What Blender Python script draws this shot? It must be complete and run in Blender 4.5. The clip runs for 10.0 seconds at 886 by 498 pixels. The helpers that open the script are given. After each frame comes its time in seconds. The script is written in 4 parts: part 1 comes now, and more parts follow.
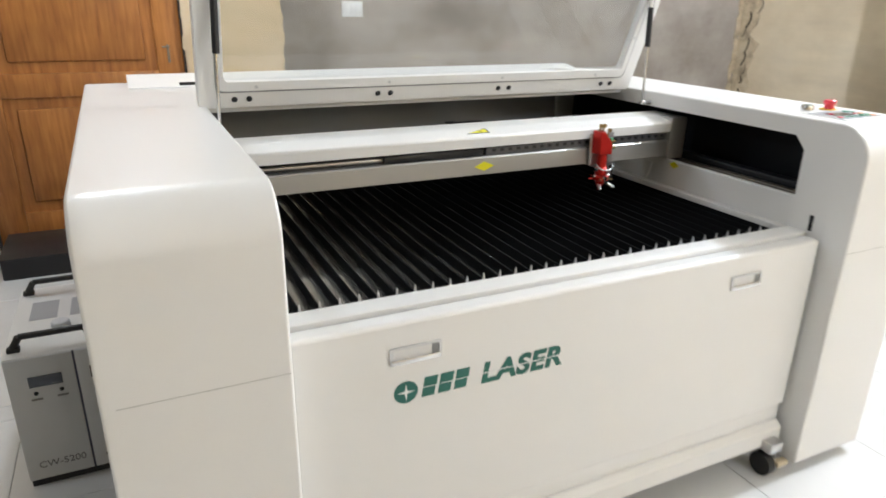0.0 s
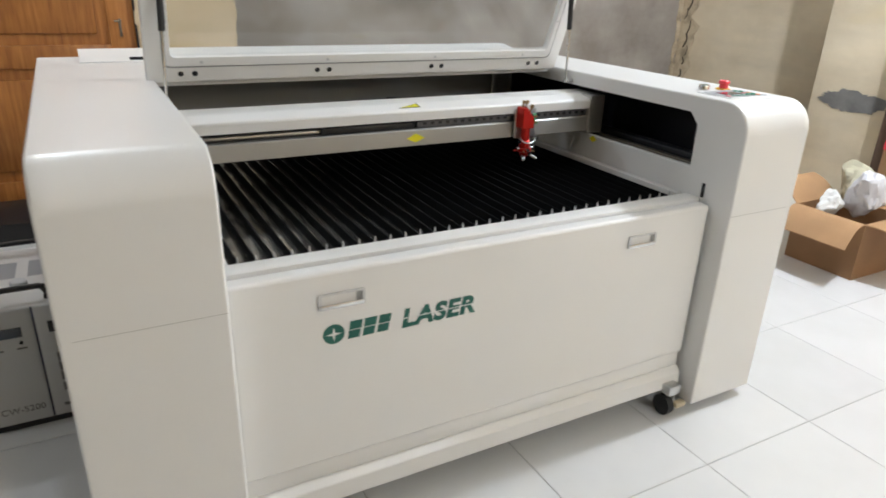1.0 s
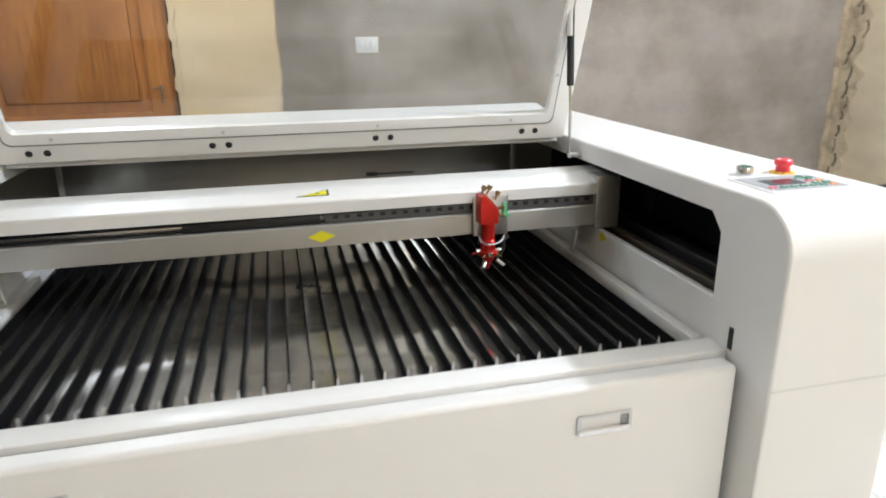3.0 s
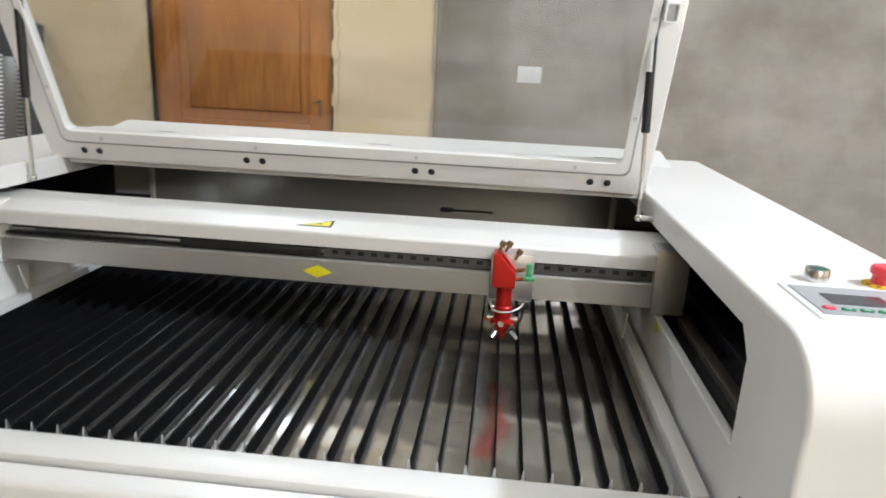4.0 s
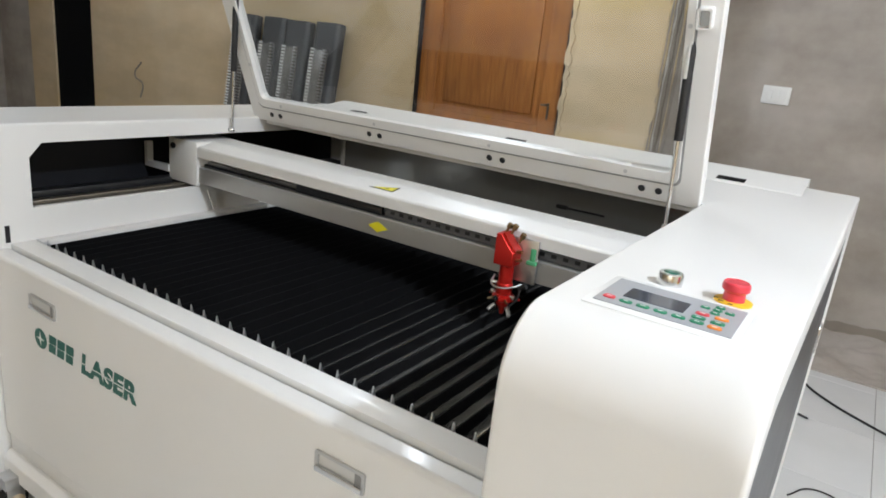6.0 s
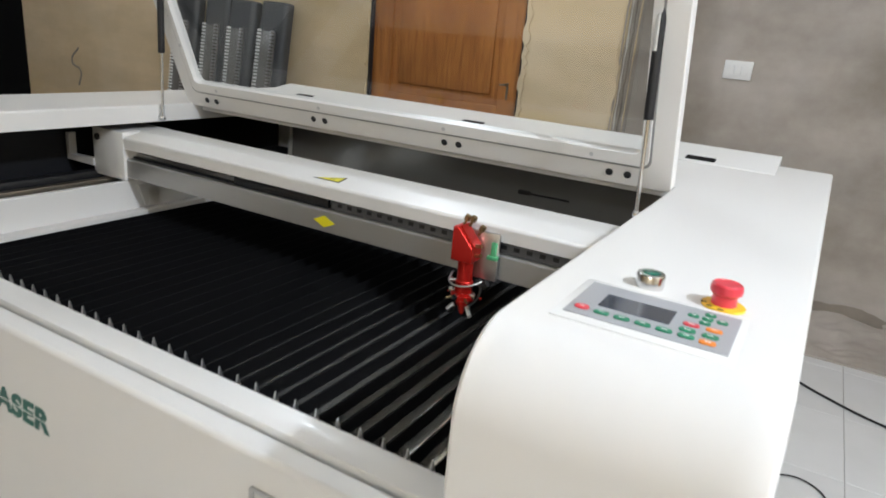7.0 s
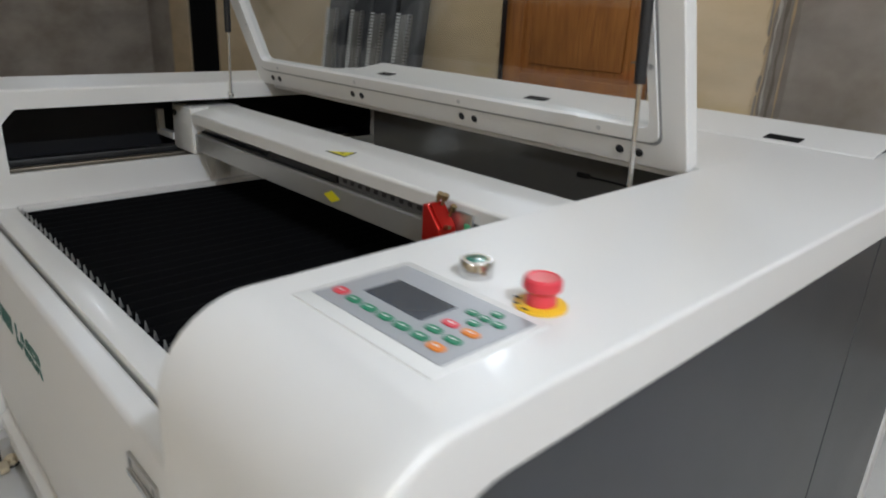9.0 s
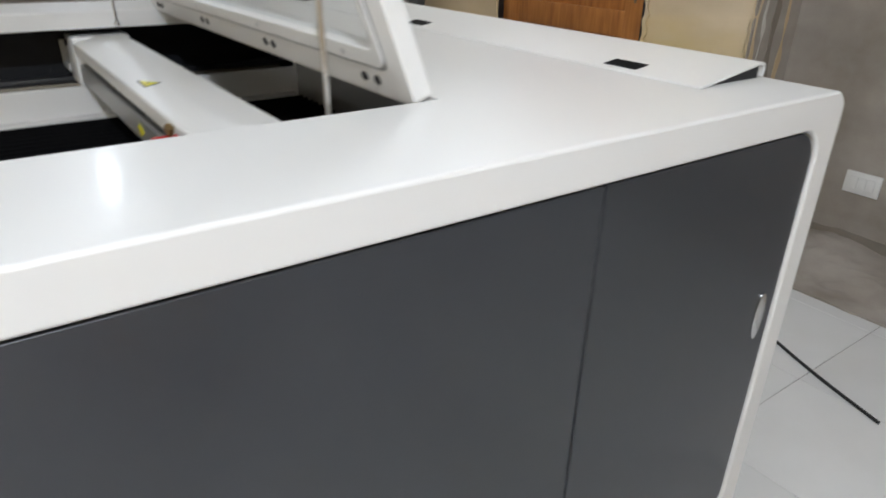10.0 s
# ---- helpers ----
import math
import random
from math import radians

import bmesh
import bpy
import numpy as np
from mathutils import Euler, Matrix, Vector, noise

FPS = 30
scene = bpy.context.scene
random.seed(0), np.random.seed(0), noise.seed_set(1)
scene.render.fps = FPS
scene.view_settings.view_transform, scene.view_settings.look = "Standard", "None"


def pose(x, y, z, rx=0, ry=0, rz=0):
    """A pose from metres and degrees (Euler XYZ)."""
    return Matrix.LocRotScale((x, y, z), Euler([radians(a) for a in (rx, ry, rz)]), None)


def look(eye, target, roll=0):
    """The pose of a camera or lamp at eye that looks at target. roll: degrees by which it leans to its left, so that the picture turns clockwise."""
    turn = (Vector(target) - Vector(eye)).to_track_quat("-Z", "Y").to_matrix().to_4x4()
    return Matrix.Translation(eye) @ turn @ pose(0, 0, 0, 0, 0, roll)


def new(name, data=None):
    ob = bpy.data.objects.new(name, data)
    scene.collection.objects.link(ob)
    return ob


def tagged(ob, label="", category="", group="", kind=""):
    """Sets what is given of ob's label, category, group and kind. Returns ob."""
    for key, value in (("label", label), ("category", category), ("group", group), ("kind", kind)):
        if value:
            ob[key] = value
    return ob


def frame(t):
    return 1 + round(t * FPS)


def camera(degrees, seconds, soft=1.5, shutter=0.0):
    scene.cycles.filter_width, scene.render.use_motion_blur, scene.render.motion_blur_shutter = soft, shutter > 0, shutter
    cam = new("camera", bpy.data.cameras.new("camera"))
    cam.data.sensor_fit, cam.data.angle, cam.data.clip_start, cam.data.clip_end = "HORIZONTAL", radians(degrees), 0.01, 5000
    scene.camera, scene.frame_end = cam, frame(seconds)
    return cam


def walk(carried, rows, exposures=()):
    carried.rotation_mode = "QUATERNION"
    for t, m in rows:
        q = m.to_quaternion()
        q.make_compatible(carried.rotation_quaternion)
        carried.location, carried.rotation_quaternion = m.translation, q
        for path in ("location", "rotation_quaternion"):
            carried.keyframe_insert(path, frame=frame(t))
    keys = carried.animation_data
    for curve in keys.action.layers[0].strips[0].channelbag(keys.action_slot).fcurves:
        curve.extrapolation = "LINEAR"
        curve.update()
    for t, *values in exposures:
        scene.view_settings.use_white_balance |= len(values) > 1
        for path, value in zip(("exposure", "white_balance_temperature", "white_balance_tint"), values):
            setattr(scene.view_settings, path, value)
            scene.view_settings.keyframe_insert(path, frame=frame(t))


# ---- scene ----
cam = camera(67.9, 10.0, 1.7, 0.4)
PATH = [
    (0, (-0.938, -1.063, 1.339), (-0.128, 0.627, 0.641), 0.9),
    (0.5, (-1.017, -1.203, 1.343), (-0.109, 0.429, 0.63), 0.5),
    (1, (-0.933, -1.287, 1.367), (-0.039, 0.334, 0.611), 2.0),
    (1.5, (-0.771, -1.33, 1.376), (0.182, 0.246, 0.597), 2.6),
    (2, (-0.571, -1.161, 1.347), (0.412, 0.401, 0.578), 2.4),
    (2.5, (-0.345, -0.997, 1.346), (0.402, 0.735, 0.681), -2.0),
    (3, (-0.059, -0.911, 1.339), (0.393, 0.938, 0.726), -0.7),
    (3.2, (0.052, -0.841, 1.343), (0.43, 1.033, 0.754), -0.4),
    (4.3, (0.543, -0.697, 1.33), (0.224, 1.2, 0.785), 4.6),
    (4.5, (0.637, -0.724, 1.338), (0.259, 1.156, 0.771), 5.6),
    (5, (0.816, -0.688, 1.337), (0.192, 1.132, 0.789), 6.5),
    (5.5, (0.987, -0.66, 1.345), (0.123, 1.07, 0.834), 7.0),
    (5.7, (1.067, -0.685, 1.345), (0.047, 0.946, 0.8), 6.4),
    (6.8, (1.045, -0.6, 1.33), (0.095, 1.051, 0.717), 5.0),
    (7, (1.011, -0.548, 1.329), (0.096, 1.122, 0.717), 5.3),
    (7.5, (0.989, -0.41, 1.336), (0.015, 1.26, 0.822), 5.9),
    (8, (1.02, -0.343, 1.328), (0.176, 1.387, 0.785), 2.7),
    (8.5, (1.071, -0.34, 1.322), (0.075, 1.284, 0.714), 2.6),
    (9, (1.282, -0.206, 1.308), (-0.062, 1.109, 0.625), 3.0),
    (9.5, (1.445, 0.028, 1.288), (0.039, 1.212, 0.499), 1.8),
    (9.8, (1.531, 0.231, 1.293), (0.116, 1.334, 0.408), 3.8),
    (10, (1.587, 0.358, 1.29), (0.128, 1.419, 0.426), 1.3),
]
EXPOSURES = [(0, 0.16), (0.5, -0.08), (1, -0.18), (1.5, -0.60), (2, -0.54), (2.5, -0.04), (3, 0.10), (4.5, -0.03), (5, -0.04), (5.5, -0.19), (7, -0.37), (7.5, -0.37), (8, -0.52), (8.5, -0.76), (9, -1.02), (9.5, -1.64), (10, -0.61)]
walk(cam, [(t, look(eye, target, roll)) for t, eye, target, roll in PATH], EXPOSURES)

# ---------- world and lights ----------
world = bpy.data.worlds.new("room_dark")
scene.world = world
world.use_nodes = True
world.node_tree.nodes["Background"].inputs[0].default_value = (0.9, 0.93, 1.0, 1)
world.node_tree.nodes["Background"].inputs[1].default_value = 0.05


def bulb(place, watts, size, colour):
    data = bpy.data.lights.new("bulb_and_fill_light", "POINT")
    data.energy, data.shadow_soft_size, data.color = watts, size, colour
    ob = new("bulb_and_fill_light", data)
    ob.location = place
    return ob


# The last two, front and far left, are unseen lamps added to brighten.
LAMPS = [((2.40, -0.05, 2.62), 212, 0.05), ((-0.90, 2.40, 2.62), 50, 0.05), ((1.3, -3.1, 2.35), 74, 0.07), ((-3.9, 1.1, 2.62), 38, 0.06)]
for place, watts, size in LAMPS:
    bulb(place, watts, size, (0.805, 0.89, 1.01))

# ---------- materials ----------


def material(name, colour, rough=0.5, metal=0.0, coat=0.0):
    mat = bpy.data.materials.new(name)
    mat.use_nodes = True
    b = mat.node_tree.nodes["Principled BSDF"]
    b.inputs["Base Color"].default_value = (*colour, 1)
    b.inputs["Roughness"].default_value = rough
    b.inputs["Metallic"].default_value = metal
    b.inputs["Coat Weight"].default_value = coat
    b.inputs["Coat Roughness"].default_value = 0.12
    return mat


def node(mat, kind, **values):
    n = mat.node_tree.nodes.new(kind)
    for key, value in values.items():
        if key in n.inputs:
            n.inputs[key].default_value = value
    return n


def wire(mat, a, out, b, socket):
    mat.node_tree.links.new(a.outputs[out], b.inputs[socket])


def bsdf(mat):
    return mat.node_tree.nodes["Principled BSDF"]


def noise_of(mat, scale, detail=4.0, stretch=(1, 1, 1), rough=0.55):
    tc = node(mat, "ShaderNodeTexCoord")
    mp = node(mat, "ShaderNodeMapping", Scale=stretch)
    wire(mat, tc, "Object", mp, "Vector")
    nz = node(mat, "ShaderNodeTexNoise", Scale=scale, Detail=detail, Roughness=rough)
    wire(mat, mp, "Vector", nz, "Vector")
    return nz


def ramp_of(mat, src, stops):
    rp = node(mat, "ShaderNodeValToRGB")
    els = rp.color_ramp.elements
    while len(els) < len(stops):
        els.new(0.5)
    for el, (p, c) in zip(els, stops):
        el.position, el.color = p, (*c, 1)
    wire(mat, src, "Fac", rp, "Fac") if "Fac" in src.outputs else wire(mat, src, 0, rp, "Fac")
    return rp


def mixed(mat, mode, fac, a, b):
    mx = mat.node_tree.nodes.new("ShaderNodeMixRGB")
    mx.blend_type = mode
    mx.inputs[0].default_value = fac
    for k, s in ((1, a), (2, b)):
        if isinstance(s, tuple):
            mx.inputs[k].default_value = (*s, 1)
        else:
            wire(mat, s, "Color", mx, k)
    return mx


def bumped(mat, src, strength, distance=0.002):
    bp = node(mat, "ShaderNodeBump", Strength=strength, Distance=distance)
    wire(mat, src, "Fac" if "Fac" in src.outputs else 0, bp, "Height")
    wire(mat, bp, "Normal", bsdf(mat), "Normal")


def painted(name, colour, rough, spread=0.05, coat=0.0, grain=700):
    mat = material(name, colour, rough, 0.0, coat)
    big = noise_of(mat, 3.0)
    lo = tuple(c * (1 - spread) for c in colour)
    rp = ramp_of(mat, big, [(0.3, lo), (0.7, colour)])
    wire(mat, rp, "Color", bsdf(mat), "Base Color")
    fine = noise_of(mat, grain, 2.0)
    bumped(mat, fine, 0.12, 0.0004)
    rr = node(mat, "ShaderNodeMapRange")
    rr.inputs["To Min"].default_value, rr.inputs["To Max"].default_value = rough * 0.85, rough * 1.2
    wire(mat, big, "Fac", rr, "Value")
    wire(mat, rr, "Result", bsdf(mat), "Roughness")
    return mat


WHITE = painted("white_powder_coat", (0.82, 0.81, 0.79), 0.38, 0.02, 0.1)
BEAM = material("satin_aluminium_beam", (0.50, 0.495, 0.48), 0.36, 0.7)
bumped(BEAM, noise_of(BEAM, 300, 2.0, (0.05, 1, 1)), 0.15, 0.0005)
WHITE_IN = painted("white_inner_paint", (0.72, 0.71, 0.69), 0.45, 0.08)
GREY = painted("dark_grey_powder_coat", (0.036, 0.039, 0.046), 0.34, 0.10, 0.1)
BLACK = painted("black_plastic", (0.012, 0.012, 0.014), 0.45, 0.2)
CAVITY_SHADE = painted("blue_black_cavity_shade", (0.006, 0.007, 0.011), 0.5, 0.3)
BRASS = material("dark_brass", (0.34, 0.24, 0.12), 0.35, 0.9)
BACKPANEL = painted("grey_metal_sheet", (0.50, 0.50, 0.49), 0.17, 0.06)
bsdf(BACKPANEL).inputs["Metallic"].default_value = 0.55
RED = material("red_anodised_metal", (0.55, 0.018, 0.012), 0.28, 0.55)
REDPLASTIC = painted("red_plastic", (0.74, 0.05, 0.075), 0.3, 0.05, 0.3)
YELLOW = painted("yellow_plastic", (0.85, 0.52, 0.03), 0.4, 0.05)
STICKER = painted("yellow_sticker", (0.82, 0.74, 0.02), 0.4, 0.03)
STEEL = material("polished_steel", (0.72, 0.72, 0.72), 0.18, 1.0)
BRUSHED = material("brushed_aluminium", (0.60, 0.60, 0.60), 0.36, 1.0)
GREEN = painted("green_rubber", (0.012, 0.22, 0.11), 0.45, 0.1)
GREENLAMP = painted("green_lens", (0.006, 0.15, 0.10), 0.2, 0.1, 0.4)
ORANGE = painted("orange_rubber", (0.85, 0.25, 0.03), 0.45, 0.1)
TEAL = painted("dark_green_lettering", (0.012, 0.13, 0.10), 0.45, 0.1)
KEYGREY = painted("grey_panel_film", (0.37, 0.38, 0.40), 0.38, 0.04)
SCREEN = material("dark_lcd", (0.055, 0.065, 0.085), 0.12, 0.0, 0.5)
CABLE = painted("black_rubber", (0.014, 0.014, 0.014), 0.5, 0.2)
PAPERWHITE = painted("white_plastic_plate", (0.82, 0.82, 0.80), 0.35, 0.03)
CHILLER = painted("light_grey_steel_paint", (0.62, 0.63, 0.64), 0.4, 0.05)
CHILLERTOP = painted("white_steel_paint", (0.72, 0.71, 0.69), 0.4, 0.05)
FAINT = painted("faded_print", (0.20, 0.20, 0.20), 0.6, 0.1)
HANDLE_IN = material("handle_pocket_metal", (0.70, 0.69, 0.67), 0.35, 0.3)
LIDGROOVE = painted("grey_seal_and_handle_shade", (0.30, 0.30, 0.295), 0.6, 0.1)
LINK = painted("grey_nylon_link", (0.12, 0.12, 0.125), 0.5, 0.1)
DULL = material("tarnished_metal", (0.22, 0.19, 0.15), 0.45, 0.8)
BEIGE = painted("beige_nylon", (0.62, 0.52, 0.36), 0.5, 0.1)
SEAM = painted("joint_shadow_grey", (0.50, 0.49, 0.47), 0.6, 0.05)


def glow(name, colour, power):
    mat = material(name, colour)
    bsdf(mat).inputs["Emission Color"].default_value = (*colour, 1)
    bsdf(mat).inputs["Emission Strength"].default_value = power
    return mat


GLOW = glow("lit_bulb", (0.92, 0.95, 1.0), 14.0)


def acrylic():
    mat = bpy.data.materials.new("clear_acrylic")
    mat.use_nodes = True
    nt = mat.node_tree
    nt.nodes.clear()
    out = nt.nodes.new("ShaderNodeOutputMaterial")
    mix = nt.nodes.new("ShaderNodeMixShader")
    lw = nt.nodes.new("ShaderNodeLayerWeight")
    pw = nt.nodes.new("ShaderNodeMath")
    pw.operation = "POWER"
    pw.inputs[1].default_value = 4.0
    nt.links.new(lw.outputs["Facing"], pw.inputs[0])
    fr = nt.nodes.new("ShaderNodeMath")
    fr.operation = "MULTIPLY_ADD"
    fr.inputs[1].default_value, fr.inputs[2].default_value = 0.5, 0.03
    nt.links.new(pw.outputs[0], fr.inputs[0])
    tr = nt.nodes.new("ShaderNodeBsdfTransparent")
    tr.inputs["Color"].default_value = (0.93, 0.94, 0.94, 1)
    gl = nt.nodes.new("ShaderNodeBsdfGlossy")
    gl.inputs["Roughness"].default_value = 0.04
    nt.links.new(fr.outputs[0], mix.inputs[0])
    nt.links.new(tr.outputs[0], mix.inputs[1])
    nt.links.new(gl.outputs[0], mix.inputs[2])
    nt.links.new(mix.outputs[0], out.inputs[0])
    return mat


ACRYLIC = acrylic()


def plaster(name, base, dark, light, scale, bump, stain=None):
    mat = material(name, base, 0.85)
    big = noise_of(mat, scale, 8.0, (1, 1, 1), 0.62)
    rp = ramp_of(mat, big, [(0.32, dark), (0.52, base), (0.72, light)])
    streak = noise_of(mat, 2.2, 5.0, (0.5, 0.5, 1.8))
    rs = ramp_of(mat, streak, [(0.35, (0.80, 0.80, 0.80)), (0.62, (1, 1, 1))])
    mx = mixed(mat, "MULTIPLY", 0.8, rp, rs)
    if stain:
        sn = noise_of(mat, 1.1, 6.0, (0.5, 0.5, 1.5))
        rt = ramp_of(mat, sn, [(0.56, (0, 0, 0)), (0.72, (1, 1, 1))])
        m2 = mat.node_tree.nodes.new("ShaderNodeMixRGB")
        wire(mat, rt, "Color", m2, 0)
        wire(mat, mx, "Color", m2, 1)
        m2.inputs[2].default_value = (*stain, 1)
        mx = m2
    wire(mat, mx, "Color", bsdf(mat), "Base Color")
    fine = noise_of(mat, 45, 8.0, (1, 1, 1), 0.65)
    bumped(mat, fine, bump, 0.004)
    return mat


CEMENT = plaster("bare_cement_render", (0.415, 0.37, 0.325), (0.315, 0.272, 0.23), (0.495, 0.45, 0.405), 2.2, 0.35)
CREAM = plaster("cream_painted_plaster", (0.69, 0.54, 0.345), (0.62, 0.47, 0.275), (0.74, 0.605, 0.42), 1.2, 0.22, (0.62, 0.465, 0.20))
# Lighter copy of the cream: stronger light at the right is put into the colour.
CREAM_LIT = plaster("lit_cream_plaster", (0.81, 0.69, 0.50), (0.72, 0.59, 0.40), (0.86, 0.75, 0.57), 1.3, 0.22, (0.72, 0.58, 0.34))
PATCH = plaster("grey_cement_patch", (0.21, 0.20, 0.185), (0.15, 0.14, 0.13), (0.26, 0.25, 0.23), 6.0, 0.5)
FLAKE = plaster("flaking_cream_plaster", (0.66, 0.54, 0.37), (0.40, 0.32, 0.22), (0.76, 0.65, 0.47), 9.0, 0.8)
CRACK = painted("dark_plaster_crack", (0.10, 0.075, 0.05), 0.9, 0.3)
DAMP = painted("damp_stained_render", (0.30, 0.262, 0.22), 0.92, 0.35)
CEILING = plaster("white_ceiling_paint", (0.72, 0.70, 0.65), (0.66, 0.64, 0.59), (0.76, 0.74, 0.69), 1.5, 0.15)


def wood():
    mat = material("orange_brown_varnished_wood", (0.30, 0.11, 0.03), 0.5, 0.0, 0.08)
    grain = noise_of(mat, 7.0, 8.0, (7, 7, 0.55), 0.6)
    rp = ramp_of(mat, grain, [(0.25, (0.235, 0.078, 0.014)), (0.5, (0.385, 0.143, 0.029)), (0.75, (0.49, 0.20, 0.047))])
    blot = noise_of(mat, 2.4, 3.0)
    rb = ramp_of(mat, blot, [(0.32, (0.66, 0.62, 0.58)), (0.6, (1, 1, 1))])
    mx = mixed(mat, "MULTIPLY", 0.9, rp, rb)
    chip = noise_of(mat, 20.0, 2.0, (1, 1, 0.3))
    rc = ramp_of(mat, chip, [(0.755, (0, 0, 0)), (0.775, (1, 1, 1))])
    m2 = mat.node_tree.nodes.new("ShaderNodeMixRGB")
    wire(mat, rc, "Color", m2, 0)
    wire(mat, mx, "Color", m2, 1)
    m2.inputs[2].default_value = (0.55, 0.42, 0.27, 1)
    wire(mat, m2, "Color", bsdf(mat), "Base Color")
    bumped(mat, grain, 0.2, 0.001)
    return mat


WOOD = wood()


def tile_mat():
    mat = material("white_glazed_tile", (0.70, 0.70, 0.69), 0.22, 0.0, 0.2)
    info = node(mat, "ShaderNodeObjectInfo")
    rp = ramp_of(mat, noise_of(mat, 4.0, 6.0), [(0.3, (0.72, 0.72, 0.71)), (0.65, (0.76, 0.76, 0.755))])
    hue = node(mat, "ShaderNodeMapRange")
    hue.inputs["To Min"].default_value, hue.inputs["To Max"].default_value = 0.93, 1.02
    wire(mat, info, "Random", hue, "Value")
    hs = node(mat, "ShaderNodeHueSaturation")
    wire(mat, rp, "Color", hs, "Color")
    wire(mat, hue, "Result", hs, "Value")
    wire(mat, hs, "Color", bsdf(mat), "Base Color")
    smear = noise_of(mat, 5.0, 6.0)
    rr = node(mat, "ShaderNodeMapRange")
    rr.inputs["To Min"].default_value, rr.inputs["To Max"].default_value = 0.20, 0.30
    wire(mat, smear, "Fac", rr, "Value")
    wire(mat, rr, "Result", bsdf(mat), "Roughness")
    return mat


TILE = tile_mat()
GROUT = painted("dirty_grout", (0.30, 0.28, 0.25), 0.9, 0.35, 0.0, 90)


def cardboard(name, colour):
    mat = material(name, colour, 0.8)
    rp = ramp_of(mat, noise_of(mat, 5.0, 5.0), [(0.3, tuple(c * 0.82 for c in colour)), (0.7, colour)])
    wire(mat, rp, "Color", bsdf(mat), "Base Color")
    wv = noise_of(mat, 120, 2.0, (1, 1, 0.08))
    bumped(mat, wv, 0.15, 0.0006)
    return mat


CARD = cardboard("brown_cardboard", (0.31, 0.165, 0.075))
CARD_IN = cardboard("brown_cardboard_inside", (0.42, 0.24, 0.115))
TAPE = painted("red_tape", (0.62, 0.035, 0.05), 0.35, 0.08)


def plastic_film(name, colour, see):
    mat = material(name, colour, 0.3)
    bsdf(mat).inputs["Transmission Weight"].default_value = see
    bsdf(mat).inputs["IOR"].default_value = 1.1
    bumped(mat, noise_of(mat, 14, 5.0), 0.5, 0.01)
    return mat


BAG = plastic_film("white_plastic_bag", (0.74, 0.73, 0.76), 0.1)
CLEARBAG = plastic_film("clear_plastic_bag", (0.66, 0.62, 0.46), 0.30)

SLATDARK = material("blade_black_and_passage_shade", (0.003, 0.003, 0.0035), 0.95, 0.0)
bsdf(SLATDARK).inputs["Specular IOR Level"].default_value = 0.15
PAN = material("oily_steel_pan", (0.42, 0.40, 0.375), 0.20, 0.80)
bumped(PAN, noise_of(PAN, 6, 0.0, (1.0, 1.6, 1)), 0.35, 0.030)
_pr = ramp_of(PAN, noise_of(PAN, 30, 4.0, (1, 0.12, 1)), [(0.3, (0.40, 0.385, 0.36)), (0.7, (0.54, 0.52, 0.49))])
wire(PAN, _pr, "Color", bsdf(PAN), "Base Color")
TUBEDARK = painted("dark_grey_foil_wrap", (0.055, 0.057, 0.062), 0.45, 0.25)
TUBELIGHT = material("ribbed_grey_sheet", (0.22, 0.21, 0.195), 0.35, 0.5)

# ---------- mesh helpers ----------


def box(bm, x0, y0, z0, x1, y1, z1, bevel=0.0, segs=2):
    vs = [bm.verts.new((x, y, z)) for x in (x0, x1) for y in (y0, y1) for z in (z0, z1)]
    fs = [bm.faces.new([vs[i] for i in q]) for q in ((0, 1, 3, 2), (4, 6, 7, 5), (0, 4, 5, 1), (2, 3, 7, 6), (0, 2, 6, 4), (1, 5, 7, 3))]
    if bevel:
        es = list({e for f in fs for e in f.edges})
        bmesh.ops.bevel(bm, geom=es, offset=bevel, segments=segs, affect="EDGES", profile=0.5)
    return bm


def slab(x0, y0, z0, x1, y1, z1, bevel=0.0, segs=2):
    return box(bmesh.new(), x0, y0, z0, x1, y1, z1, bevel, segs)


def tube(bm, a, b, r, sides=16, r2=None):
    a, b = Vector(a), Vector(b)
    d = b - a
    m = Matrix.Translation((a + b) / 2) @ d.to_track_quat("Z", "Y").to_matrix().to_4x4()
    bmesh.ops.create_cone(bm, cap_ends=True, segments=sides, radius1=r, radius2=r if r2 is None else r2, depth=d.length, matrix=m)
    return bm


def rod(a, b, r, sides=16, r2=None):
    return tube(bmesh.new(), a, b, r, sides, r2)


def lathe(profile, place, sides=28, turn=None):
    """Turns a profile of (radius, height) round the z axis at a place."""
    bm = bmesh.new()
    rings = []
    for r, h in profile:
        rings.append([bm.verts.new((r * math.cos(2 * math.pi * k / sides), r * math.sin(2 * math.pi * k / sides), h)) for k in range(sides)])
    for lo, hi in zip(rings, rings[1:]):
        for k in range(sides):
            bm.faces.new((lo[k], lo[(k + 1) % sides], hi[(k + 1) % sides], hi[k]))
    bm.faces.new(rings[0][::-1])
    bm.faces.new(rings[-1])
    bm.transform(Matrix.Translation(place) @ (turn or Matrix.Identity(4)))
    return bm


def rounded(a0, b0, a1, b1, radii, n=6):
    """A rounded rectangle in a plane; radii of the corners (a0 b0), (a1 b0), (a1 b1), (a0 b1)."""
    pts = []
    for (ca, cb, start), r in zip(((a0, b0, 180), (a1, b0, 270), (a1, b1, 0), (a0, b1, 90)), radii):
        oa = ca + (r if ca == a0 else -r)
        ob = cb + (r if cb == b0 else -r)
        for k in range(n + 1):
            an = radians(start + 90 * k / n)
            pts.append((oa + r * math.cos(an), ob + r * math.sin(an)))
    return pts


